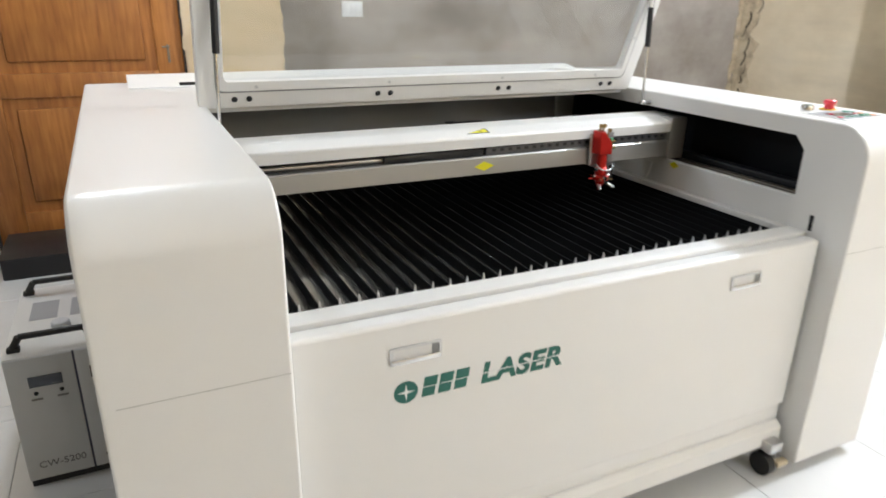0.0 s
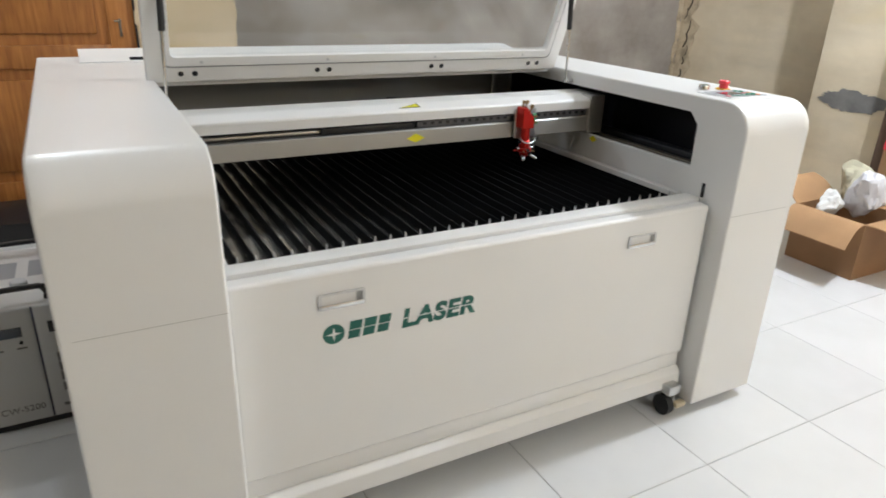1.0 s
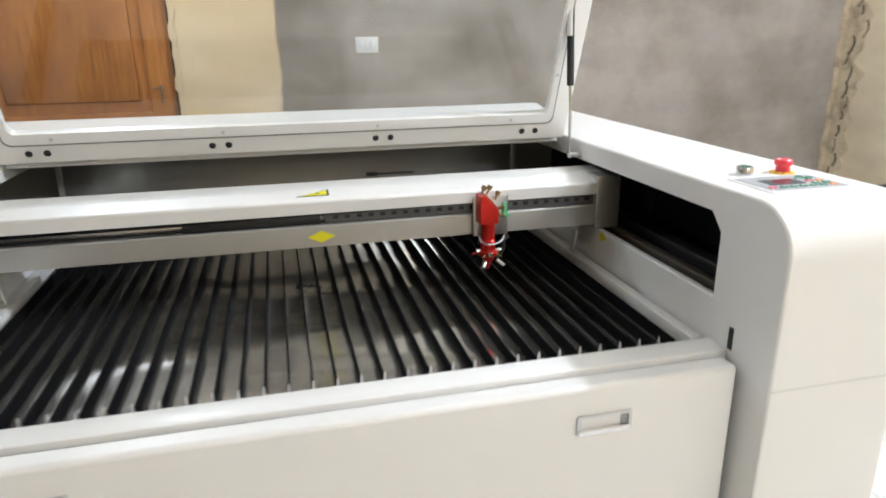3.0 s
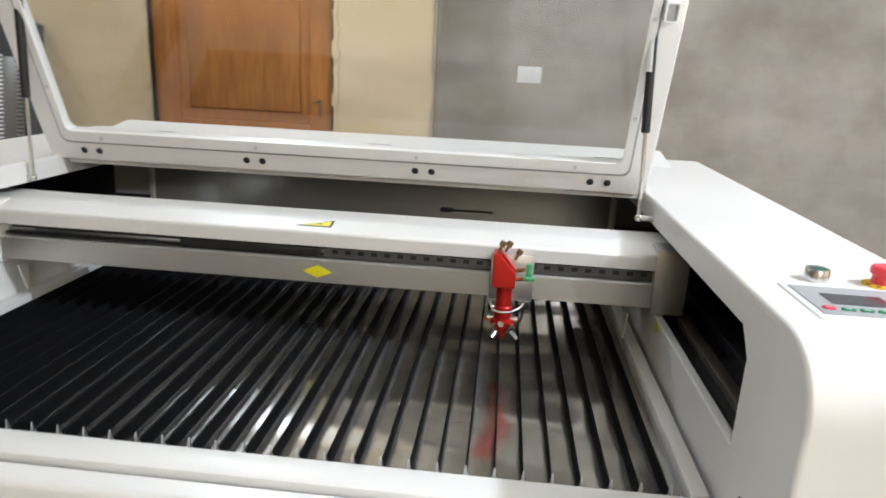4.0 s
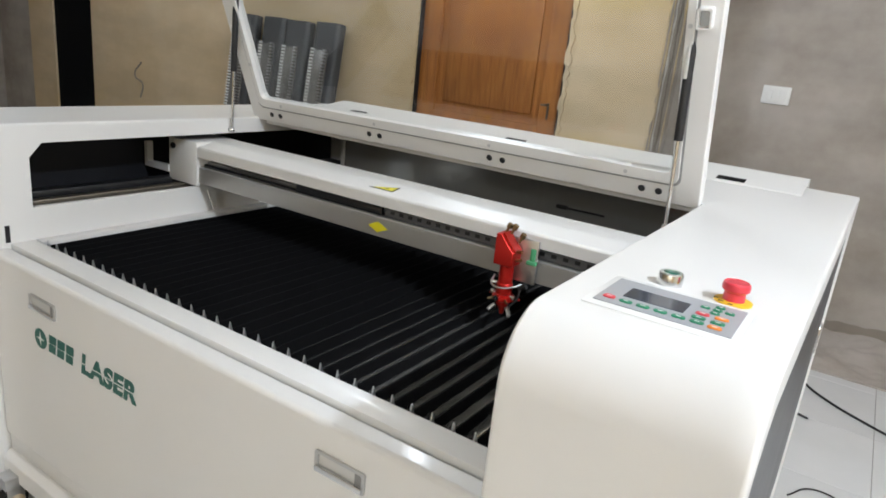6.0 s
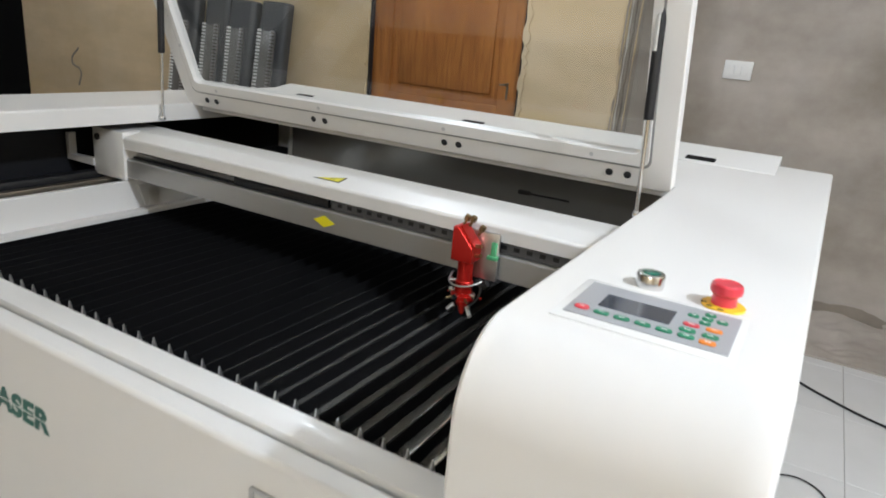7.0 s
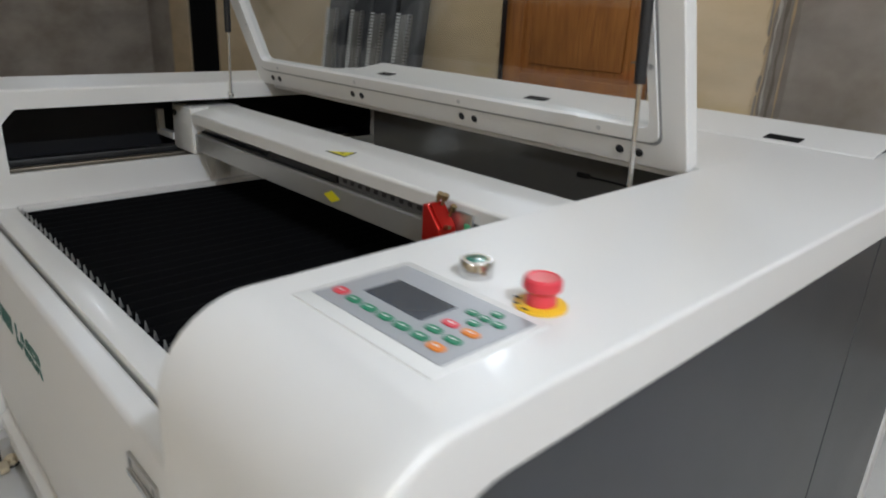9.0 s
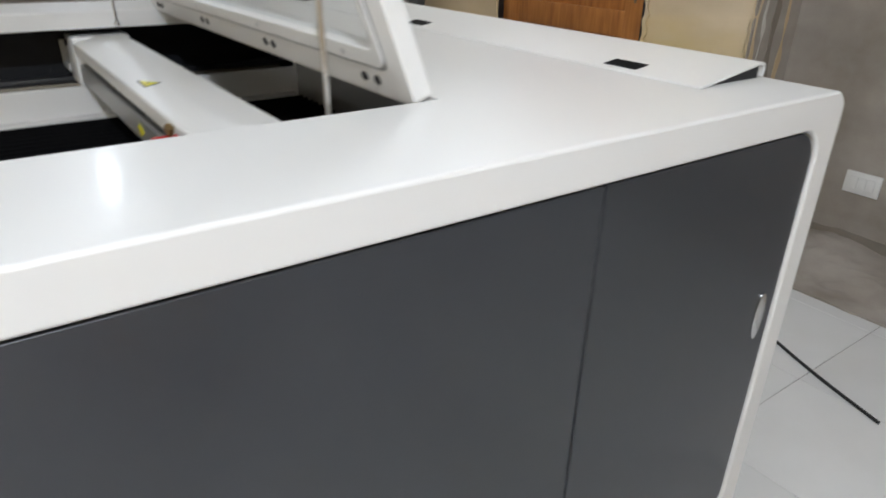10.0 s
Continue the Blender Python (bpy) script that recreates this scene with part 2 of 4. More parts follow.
def ring(bm, outer, inner, place0, place1):
    """A frame between two outlines; place0 and place1 map outline points to space at its two sides."""
    n = len(outer)
    o0, o1 = [bm.verts.new(place0(*p)) for p in outer], [bm.verts.new(place1(*p)) for p in outer]
    i0, i1 = [bm.verts.new(place0(*p)) for p in inner], [bm.verts.new(place1(*p)) for p in inner]
    for k in range(n):
        j = (k + 1) % n
        bm.faces.new((o0[k], o0[j], o1[j], o1[k]))
        bm.faces.new((i0[j], i0[k], i1[k], i1[j]))
        bm.faces.new((o0[j], o0[k], i0[k], i0[j]))
        bm.faces.new((o1[k], o1[j], i1[j], i1[k]))
    return bm


def prism(bm, outline, place0, place1):
    a, b = [bm.verts.new(place0(*p)) for p in outline], [bm.verts.new(place1(*p)) for p in outline]
    n = len(outline)
    bm.faces.new(a)
    bm.faces.new(b[::-1])
    for k in range(n):
        j = (k + 1) % n
        bm.faces.new((a[j], a[k], b[k], b[j]))
    return bm


def linked(name, bm, mat, smooth=35):
    bmesh.ops.recalc_face_normals(bm, faces=bm.faces[:])
    me = bpy.data.meshes.new(name)
    for f in bm.faces:
        f.smooth = True
    for e in bm.edges:
        if len(e.link_faces) == 2 and e.calc_face_angle(0) > radians(smooth):
            e.smooth = False
    bm.to_mesh(me)
    bm.free()
    me.materials.append(mat)
    return new(name, me)


def part(name, bm, mat, parent, label=""):
    ob = linked(name, bm, mat)
    ob.parent = parent
    if label:
        tagged(ob, label)
    return ob


def soft(ob, width, segs=2):
    md = ob.modifiers.new("bevel", "BEVEL")
    md.width, md.segments, md.limit_method, md.angle_limit = width, segs, "ANGLE", radians(40)
    return even(ob)


def even(ob):
    """Keeps large faces flat beside rounded edges."""
    wn = ob.modifiers.new("weighted_normal", "WEIGHTED_NORMAL")
    wn.weight, wn.keep_sharp = 100, False
    return ob


def thing(name, label, category, place=(0, 0, 0), group=""):
    ob = new(name)
    ob.location = place
    ob.empty_display_size = 0.1
    return tagged(ob, label, category, group)


def wirecurve(name, pts, r, mat, parent=None, label=""):
    cu = bpy.data.curves.new(name, "CURVE")
    cu.dimensions, cu.bevel_depth, cu.bevel_resolution, cu.resolution_u = "3D", r, 2, 6
    sp = cu.splines.new("BEZIER")
    sp.bezier_points.add(len(pts) - 1)
    for bp, p in zip(sp.bezier_points, pts):
        bp.co, bp.handle_left_type, bp.handle_right_type = p, "AUTO", "AUTO"
    cu.materials.append(mat)
    cu.use_fill_caps = True
    ob = new(name, cu)
    ob.parent = parent
    if label:
        tagged(ob, label)
    return ob


# ---------- the room ----------
WALL, BARE, RIGHT, LEFT, FRONT, TOP = 3.12, 3.48, 4.20, -7.6, -3.4, 2.85
EDGE, TILE_END = -0.03, 2.93


def structure(name, bm, mat, label):
    return tagged(linked(name, bm, mat), label, "room", "", "structure")


def torn_strip(x0, w, z0, z1, y0, y1, seed, step=0.05):
    """A strip of plaster with ragged upright edges."""
    rnd = random.Random(seed)
    bm = bmesh.new()
    n = int((z1 - z0) / step)
    left = [(x0 + rnd.uniform(-0.012, 0.012), z0 + (z1 - z0) * k / n) for k in range(n + 1)]
    right = [(x0 + w * (0.75 + 0.5 * noise.noise((seed, k * 0.37, 0))) + rnd.uniform(-0.015, 0.015), z0 + (z1 - z0) * k / n) for k in range(n + 1)]
    for k in range(n):
        quad = [left[k], right[k], right[k + 1], left[k + 1]]
        prism(bm, quad, lambda a, b: (a, y0, b), lambda a, b: (a, y1, b))
    return bm


# back wall: painted part with a doorway and a dark passage, standing forward of the bare part
DOOR_L, DOOR_R, DOOR_T = -1.685, -0.595, 2.08
DEEP = BARE + 0.2
structure("wall_back_painted", slab(DOOR_R, WALL, -0.02, EDGE, DEEP, TOP), CREAM, "cream painted plaster wall with yellowish stains")
structure("wall_back_lintel", slab(DOOR_L, WALL, DOOR_T, DOOR_R, DEEP, TOP), CREAM, "cream painted plaster over the wooden door")
structure("wall_back_long", slab(-5.71, WALL, -0.02, DOOR_L, DEEP, TOP), CREAM, "cream painted plaster wall with brown scrapes")
structure("wall_back_passage_head", slab(-6.44, WALL, 2.15, -5.71, DEEP, TOP), CREAM, "cream plaster over the dark opening")
structure("wall_back_pier", slab(-6.93, WALL, -0.02, -6.44, DEEP, TOP), CREAM, "narrow cream plaster pier beside the dark opening")
structure("wall_back_bare", slab(EDGE, BARE, -0.02, RIGHT + 0.2, DEEP, TOP), CEMENT, "bare grey cement rendered wall, set back")
structure("wall_back_far", slab(LEFT, WALL, -0.02, -6.93, DEEP, TOP), CEMENT, "bare grey cement rendered wall")
# Flat black sheet in the opening: the passage's darkness is put into its colour.
structure("wall_passage_shade", slab(-6.435, WALL + 0.02, -0.02, -5.715, WALL + 0.08, 2.145), SLATDARK, "black sheet standing in for the unlit passage behind the opening")
structure("wall_right", slab(RIGHT, FRONT, -0.02, RIGHT + 0.2, BARE, TOP), CREAM_LIT, "cream painted plaster wall, colour lightened for the light on it")
structure("wall_left", slab(LEFT - 0.2, FRONT, -0.02, LEFT, DEEP, TOP), CEMENT, "bare grey cement rendered wall")
structure("wall_front", slab(LEFT - 0.2, FRONT - 0.2, -0.02, RIGHT + 0.2, FRONT, TOP), CREAM, "cream painted plaster wall")
structure("ceiling", slab(LEFT - 0.2, FRONT - 0.2, TOP, RIGHT + 0.2, DEEP, TOP + 0.15), CEILING, "white painted ceiling")
structure("pilaster", slab(3.70, 1.13, -0.02, RIGHT, 1.70, TOP, 0.012, 2), CREAM_LIT, "cream square pilaster against the wall, colour lightened for the light on it")


def turned(bm, m):
    bm.transform(m)
    return bm


# the raw return of the painted wall: cement skim with ragged streaks of old plaster
RETURN = Matrix.Translation((EDGE, WALL, 0)) @ pose(0, 0, 0, 0, 0, 90)
structure("trim_return_skim", slab(EDGE, WALL + 0.004, 0.0, EDGE + 0.006, BARE, TOP), CEMENT, "raw cement skim on the wall return")
for x0, w, seed, mat, step in ((0.02, 0.022, 31, CREAM, 0.07), (0.075, 0.016, 36, CEILING, 0.05), (0.15, 0.04, 42, DAMP, 0.06), (0.25, 0.028, 47, CREAM, 0.08)):
    structure("trim_return_streak", turned(torn_strip(x0, w, 0.0, TOP, -0.0095, -0.004, seed, step), RETURN), mat, "ragged streak of old plaster on the wall return")
structure("trim_edge_back", torn_strip(EDGE - 0.012, 0.014, 0.0, TOP, WALL - 0.003, WALL + 0.02, 3), CREAM, "uneven edge where the painted wall ends")
# flaking plaster down the corner of the right-hand wall
CORNER = Matrix.Translation((RIGHT, BARE, 0)) @ pose(0, 0, 0, 0, 0, -90)
structure("trim_edge_corner", turned(torn_strip(0.0, 0.24, 0.0, TOP, -0.012, 0.004, 8, 0.04), CORNER), FLAKE, "flaking cream plaster in the wall corner")
structure("trim_edge_corner_lip", torn_strip(RIGHT - 0.06, 0.06, 0.0, TOP, BARE - 0.012, BARE + 0.01, 21, 0.05), FLAKE, "crumbled plaster lip beside the bare cement")


def blob(place, rx, rz, axis, seed, thick=0.006, n=40):
    """A thin ragged smear of mortar on a wall."""
    rnd = random.Random(seed)
    pts = []
    for k in range(n):
        an = 2 * math.pi * k / n
        s = 1 + 0.35 * noise.noise((math.cos(an) * 1.6 + seed, math.sin(an) * 1.6, seed)) + rnd.uniform(-0.10, 0.10)
        pts.append((rx * s * math.cos(an), rz * s * math.sin(an)))
    x, y, z = place
    if axis == "x":
        return prism(bmesh.new(), pts, lambda a, b: (x, y + a, z + b), lambda a, b: (x - thick, y + a, z + b))
    return prism(bmesh.new(), pts, lambda a, b: (x + a, y, z + b), lambda a, b: (x + a, y - thick, z + b))


structure("cement_patch", blob((3.70, 1.395, 0.69), 0.25, 0.068, "x", 7, 0.006, 64), PATCH, "dark grey cement patch smeared on the pilaster")
for k, (x, z, rx, rz) in enumerate(((1.25, 0.07, 0.30, 0.06), (1.75, 0.08, 0.25, 0.07), (0.85, 0.07, 0.35, 0.05), (0.45, 0.06, 0.3, 0.04), (2.3, 0.08, 0.4, 0.07))):
    structure("damp_stain", blob((x, BARE, z), rx, rz, "y", 11 + k, 0.002 + 0.0006 * k), DAMP, "brown damp stain low on the cement wall")
rnd = random.Random(4)
for k in range(14):
    z, y = 1.75 - 0.11 * k, BARE - 0.05 - 0.16 * rnd.random()
    pts = [(RIGHT - 0.013, y, z), (RIGHT - 0.014, y - 0.02 * rnd.random(), z - 0.05), (RIGHT - 0.013, y + 0.03 * rnd.random(), z - 0.06 - 0.08 * rnd.random())]
    tagged(wirecurve("plaster_crack", pts, 0.003 + 0.005 * rnd.random(), CRACK), "dark crack in the flaking plaster", "room", "", "structure")
tagged(wirecurve("wall_scrape", [(-4.88, WALL - 0.002, 0.95), (-4.99, WALL - 0.002, 0.82), (-4.87, WALL - 0.002, 0.75), (-4.91, WALL - 0.002, 0.62)], 0.008, DAMP), "brown scrape mark on the cream wall", "room", "", "structure")


# wooden panel door in the back wall
def panel_door():
    door = tagged(new("door_1"), "orange-brown varnished wooden panel door, closed, chipped paint", "door", "", "structure")
    x0, x1, y0, y1 = DOOR_L + 0.007, DOOR_R - 0.007, WALL + 0.03, WALL + 0.075
    for a, b in ((x0, x0 + 0.14), (x1 - 0.14, x1)):
        part("stile", slab(a, y0, 0.012, b, y1, DOOR_T - 0.015, 0.004), WOOD, door)
    for z0, z1 in ((0.012, 0.19), (0.83, 0.955), (1.93, DOOR_T - 0.015)):
        part("rail", slab(x0 + 0.14, y0 + 0.001, z0, x1 - 0.14, y1, z1, 0.004), WOOD, door)
    for z0, z1 in ((0.19, 0.83), (0.955, 1.93)):
        bm = slab(x0 + 0.14, y0 + 0.024, z0, x1 - 0.14, y1 - 0.008, z1)
        box(bm, x0 + 0.20, y0 + 0.010, z0 + 0.06, x1 - 0.20, y0 + 0.03, z1 - 0.06, 0.012, 2)
        part("door_panel", bm, WOOD, door)
    plate = part("handle_plate", slab(-0.687, y0 - 0.004, 1.0, -0.673, y0, 1.10, 0.002), DULL, door, "worn metal lock plate")
    bm = rod((-0.68, y0 - 0.004, 1.09), (-0.68, y0 - 0.05, 1.09), 0.008)
    tube(bm, (-0.68, y0 - 0.045, 1.09), (-0.712, y0 - 0.045, 1.088), 0.005)
    part("lever", bm, DULL, plate)
    for a, b in ((DOOR_L - 0.002, DOOR_L + 0.006), (DOOR_R - 0.006, DOOR_R + 0.002)):
        part("jamb", slab(a, WALL - 0.006, 0, b, WALL + 0.1, DOOR_T), BLACK, door, "dark gap at the door jamb")
    part("threshold_gap", slab(x0, y0 + 0.02, 0.0, x1, y1, 0.012), BLACK, door)
    return door


panel_door()
structure("trim_jamb_plaster", torn_strip(DOOR_R + 0.003, 0.035, 0.0, TOP, WALL - 0.010, WALL + 0.004, 15, 0.03), CREAM, "rough unfinished plaster edge along the door")
structure("trim_jamb_plaster_far", torn_strip(DOOR_L - 0.035, 0.03, 0.0, TOP, WALL - 0.010, WALL + 0.004, 19, 0.03), CREAM, "rough unfinished plaster edge along the door")


def wall_plate(x, z, w, h, label, name="light_switch"):
    t = thing(name, label, "switch", (x, BARE, z))
    part("plate", slab(-w / 2, -0.010, -h / 2, w / 2, 0.004, h / 2, 0.004), PAPERWHITE, t)
    for k in (-1, 0, 1):
        part("rocker", slab(k * w * 0.24 - w * 0.11, -0.014, -h * 0.28, k * w * 0.24 + w * 0.11, -0.009, h * 0.28, 0.002), PAPERWHITE, t)
    return t


wall_plate(0.530, 1.297, 0.145, 0.098, "white plastic three-gang switch plate on bare cement wall")
wall_plate(0.437, 0.330, 0.15, 0.098, "white plastic socket plate low on bare cement wall", "wall_socket")


# ceiling bulbs, all out of view; the front and far-left ones are added fill
def bulb_lamp(x, y, z):
    t = thing("unseen_bulb", "lit white bulb hanging below the ceiling, out of view, some added as fill", "lamp", (x, y, z), "ceiling bulbs")
    part("globe", lathe([(0.012, 0.115), (0.028, 0.09), (0.033, 0.07), (0.02, 0.065)][::-1], (0, 0, 0)), GLOW, t)
    part("holder", lathe([(0.022, 0.112), (0.024, 0.17), (0.012, 0.18), (0.006, TOP - z)], (0, 0, 0)), PAPERWHITE, t)


for place, watts, size in LAMPS:
    bulb_lamp(*place)

# ---------- the laser cutting machine ----------
machine = thing("laser_cutter", "white laser cutting machine with open lid and dark grey side doors", "machine")
DECK, INNER, INNER_L, REAR = 1.06, 0.755, 0.735, 1.61


def outer_x(y):
    return 1.043 + 0.018 * max(y, 0) / REAR


def cabinet(s):
    """One side cabinet; s is -1 or 1."""
    inner = INNER if s > 0 else INNER_L
    big = rounded(-0.036, 0.035, REAR, DECK, (0.012, 0.012, 0.035, 0.092), 10)
    thin = rounded(-0.002, 0.065, REAR - 0.028, DECK - 0.03, (0.01, 0.01, 0.03, 0.066), 10)
    rim = rounded(0.02, 0.10, REAR - 0.055, 0.998, (0.05, 0.05, 0.06, 0.085), 10)
    bm = bmesh.new()
    ring(bm, big, thin, lambda a, b: (s * inner, a, b), lambda a, b: (s * (outer_x(a) - 0.03), a, b))
    ring(bm, big, rim, lambda a, b: (s * (outer_x(a) - 0.0298), a, b), lambda a, b: (s * outer_x(a), a, b))
    bmesh.ops.remove_doubles(bm, verts=bm.verts[:], dist=0.0004)
    body = soft(part("cabinet_shell", bm, WHITE, machine, "white powder-coated cabinet shell with rounded front edge"), 0.007, 3)
    # dark doors set into the outer side
    split = 1.015
    fit_rim = rounded(0.0225, 0.103, REAR - 0.058, 0.9945, (0.048, 0.048, 0.058, 0.083), 10)
    near = [(a, b) for a, b in fit_rim if a < split]
    far = [(a, b) for a, b in fit_rim if a > split]
    lowest, highest = min(b for a, b in fit_rim), max(b for a, b in fit_rim)
    front = [(split - 0.002, lowest), (split - 0.002, highest)] + [p for p in near if p[1] > 0.5] + [p for p in near if p[1] <= 0.5]
    back = [(split + 0.002, highest), (split + 0.002, lowest)] + [p for p in far if p[1] <= 0.5] + [p for p in far if p[1] > 0.5]
    for outline in (front, back):
        bm = prism(bmesh.new(), outline, lambda a, b: (s * (outer_x(a) - 0.006), a, b), lambda a, b: (s * (outer_x(a) - 0.02), a, b))
        soft(part("side_door", bm, GREY, body, "dark grey powder-coated side door"), 0.003, 2)
    part("door_groove", slab(min(s * 1.02, s * 1.04), split - 0.004, 0.11, max(s * 1.02, s * 1.04), split + 0.004, 0.988), BLACK, body)
    y = 1.505
    bm = lathe([(0.016, 0), (0.016, 0.004), (0.013, 0.006)], (0, 0, 0), 20)
    bm.transform(Matrix.Diagonal((1, 3.2, 1, 1)))
    bm.transform(Matrix.Translation((s * (outer_x(y) - 0.006), y, 0.632)) @ pose(0, 0, 0, 90, 0, 90 * s))
    part("latch", bm, STEEL, body, "polished oval door latch")
    # inner wall with the window through which the gantry runs
    turn = [(0.056 + 0.084 * math.cos(radians(d)), 0.968 + 0.084 * math.sin(radians(d))) for d in (92, 112, 135, 158, 178)]
    out = [(-0.028, 0.043), (0.7, 0.043), (1.40, 0.043), (1.40, 0.9), (1.40, 1.052), (0.7, 1.052)] + turn
    hole = [(0.148, 0.84), (0.7, 0.84), (1.355, 0.84), (1.355, 0.9), (1.355, 1.008), (0.7, 1.008)]
    hole += [(0.182 - 0.034 * f, 1.008 - 0.036 * f) for f in (0, 0.25, 0.5, 0.75, 1)]
    bm = ring(bmesh.new(), out, hole, lambda a, b: (s * (inner - 0.0005), a, b), lambda a, b: (s * (inner + 0.017), a, b))
    soft(part("inner_wall", bm, WHITE, machine, "white inner wall with long window"), 0.003, 2)
    # dark inside: near-black sheets put the cavity's shade into their colour
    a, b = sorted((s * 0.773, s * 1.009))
    part("cavity_floor", slab(a, 0.03, 0.81, b, 1.57, 0.82), CAVITY_SHADE, machine)
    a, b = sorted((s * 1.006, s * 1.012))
    part("cavity_side", slab(a, 0.03, 0.82, b, 1.57, 1.028), CAVITY_SHADE, machine)
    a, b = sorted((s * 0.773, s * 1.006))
    part("cavity_front", slab(a, 0.03, 0.82, b, 0.036, 1.0), CAVITY_SHADE, machine)
    part("cavity_roof", slab(a, 0.06, 1.022, b, 1.57, 1.028), CAVITY_SHADE, machine)
    a, b = sorted((s * 0.700, s * 0.732)) if s < 0 else (0.714, 0.741)
    rail = part("bed_bar", slab(a, 0.148, 0.70, b, 1.34, 0.754, 0.003), WHITE_IN, machine, "white side bar of the cutting bed")
    if s > 0:
        part("side_gap", slab(0.741, 0.148, 0.66, 0.754, 1.34, 0.70), BLACK, machine)
    a, b = sorted((s * 0.805, s * 0.83))
    part("linear_rail", slab(a, 0.10, 0.82, b, 1.33, 0.838, 0.003), DULL, rail)
    a, b = sorted((s * 0.86, s * 0.90))
    part("drag_chain", slab(a, 0.10, 0.82, b, 1.33, 0.85, 0.004), BLACK, rail)
    # joint in the front sheet
    a, b = sorted((s * (inner + 0.004), s * 1.02))
    part("seam", slab(a, -0.0366, 0.7228, b, -0.032, 0.7242), SEAM, body)
    a, b = sorted((s * (inner - 0.003), s * (inner + 0.0002)))
    part("catch", slab(a, 0.075, 0.755, b, 0.086, 0.80), BLACK, body)
    return body


right_cabinet = cabinet(1)
left_cabinet = cabinet(-1)

# rear deck, rear wall and lip
part("rear_deck", slab(-INNER_L - 0.0095, 0.945, DECK - 0.02, INNER + 0.0095, REAR - 0.04, DECK + 0.0001), WHITE, machine)
part("rear_lip", slab(-INNER_L + 0.002, 0.936, 1.036, INNER - 0.002, 0.948, DECK - 0.006, 0.003), WHITE, machine)
part("rear_panel", slab(-0.733, 1.36, 0.60, 0.753, 1.372, 1.03), BACKPANEL, machine, "grey sheet-metal rear wall of the cutting bay")
part("back_sheet", slab(-INNER_L, REAR - 0.03, 0.04, INNER, REAR - 0.002, DECK - 0.03), WHITE, machine)
wirecurve("sensor_cable", [(0.225, 1.354, 0.887), (0.28, 1.352, 0.885), (0.33, 1.352, 0.886), (0.39, 1.353, 0.885)], 0.0032, CABLE, machine, "short dark cable on the rear wall")
# a sloping sheet, level with the deck in front and raised at the rear
RISE = [(1.372, 0.0005), (1.374, 0.0035), (1.384, 0.005), (1.545, 0.030), (1.556, 0.0305), (1.564, 0.027), (1.567, 0.019), (1.565, 0.004), (1.561, 0.004), (1.561, 0.018), (1.557, 0.024), (1.546, 0.0255), (1.385, 0.0005)]
bm = prism(bmesh.new(), RISE, lambda a, b: (-0.925, a, DECK + b), lambda a, b: (0.925, a, DECK + b))
part("sensor_plug", slab(0.222, 1.346, 0.879, 0.262, 1.360, 0.893, 0.003), CABLE, machine, "black cable plug on the rear wall")
rear_cover = part("rear_cover", bm, WHITE, machine, "white sloping rear cover with finger slots")
part("cover_inside", prism(bmesh.new(), [(1.41, 0.0008), (1.556, 0.0225), (1.558, 0.0008)], lambda a, b: (-0.917, a, DECK + b), lambda a, b: (0.917, a, DECK + b)), BLACK, rear_cover, "dark gap under the raised end of the cover")
for x in (-0.724, 0.005, 0.731):
    z = DECK + 0.005 + 0.025 * (1.390 - 1.384) / 0.161
    bm = prism(bmesh.new(), rounded(x - 0.040, 1.390, x + 0.040, 1.428, (0.003,) * 4, 2), lambda a, b: (a, b, z - 0.001 + 0.155 * (b - 1.390)), lambda a, b: (a, b, z + 0.0008 + 0.155 * (b - 1.390)))
    part("finger_slot", bm, SLATDARK, rear_cover, "black finger slot")

# front door, ledge and base rail
DOOR_Y = 0.031
bm = slab(-0.731, DOOR_Y, 0.218, 0.740, 0.079, 0.746)
front_door = soft(part("front_door", bm, WHITE, machine, "white front flap with two recessed handles"), 0.011, 4)
part("ledge", slab(-0.7345, 0.086, 0.70, 0.7545, 0.146, 0.752, 0.004), WHITE, machine)
part("lower_strip", slab(-0.733, 0.041, 0.160, 0.735, 0.078, 0.2145, 0.003), WHITE, machine)
bm = prism(bmesh.new(), [(0.018, 0.092), (0.018, 0.147), (0.036, 0.165), (0.075, 0.165), (0.075, 0.092)], lambda a, b: (-0.734, a, b), lambda a, b: (0.735, a, b))
soft(part("base_rail", bm, WHITE, machine), 0.004, 2)
part("undertray", slab(-0.733, 0.077, 0.10, 0.752, 1.58, 0.14), WHITE_IN, machine)
for hx, w in ((-0.472, 0.058), (0.468, 0.054)):
    z0, z1 = 0.650, 0.690
    fr = ring(bmesh.new(), rounded(hx - w, z0, hx + w, z1, (0.004,) * 4, 2), rounded(hx - w + 0.008, z0 + 0.012, hx + w - 0.006, z1 - 0.005, (0.003,) * 4, 2),
              lambda a, b: (a, DOOR_Y + 0.002, b), lambda a, b: (a, DOOR_Y - 0.0045, b))
    handle = part("handle", fr, BRUSHED, front_door, "recessed metal pull handle")
    part("recess", slab(hx - w + 0.008, DOOR_Y - 0.0012, z0 + 0.012, hx + w - 0.006, DOOR_Y + 0.0005, z1 - 0.005), HANDLE_IN, handle)
    # Flat grey plate paints the shade in the pocket's right end.
    part("shadow_lip", slab(hx + w - 0.022, DOOR_Y - 0.0022, z0 + 0.012, hx + w - 0.006, DOOR_Y - 0.0008, z1 - 0.006, 0.0004), LIDGROOVE, handle)
    part("grip_bar", slab(hx - w + 0.002, DOOR_Y - 0.008, z0 + 0.002, hx + w - 0.004, DOOR_Y - 0.003, z0 + 0.013, 0.0015), STEEL, handle)


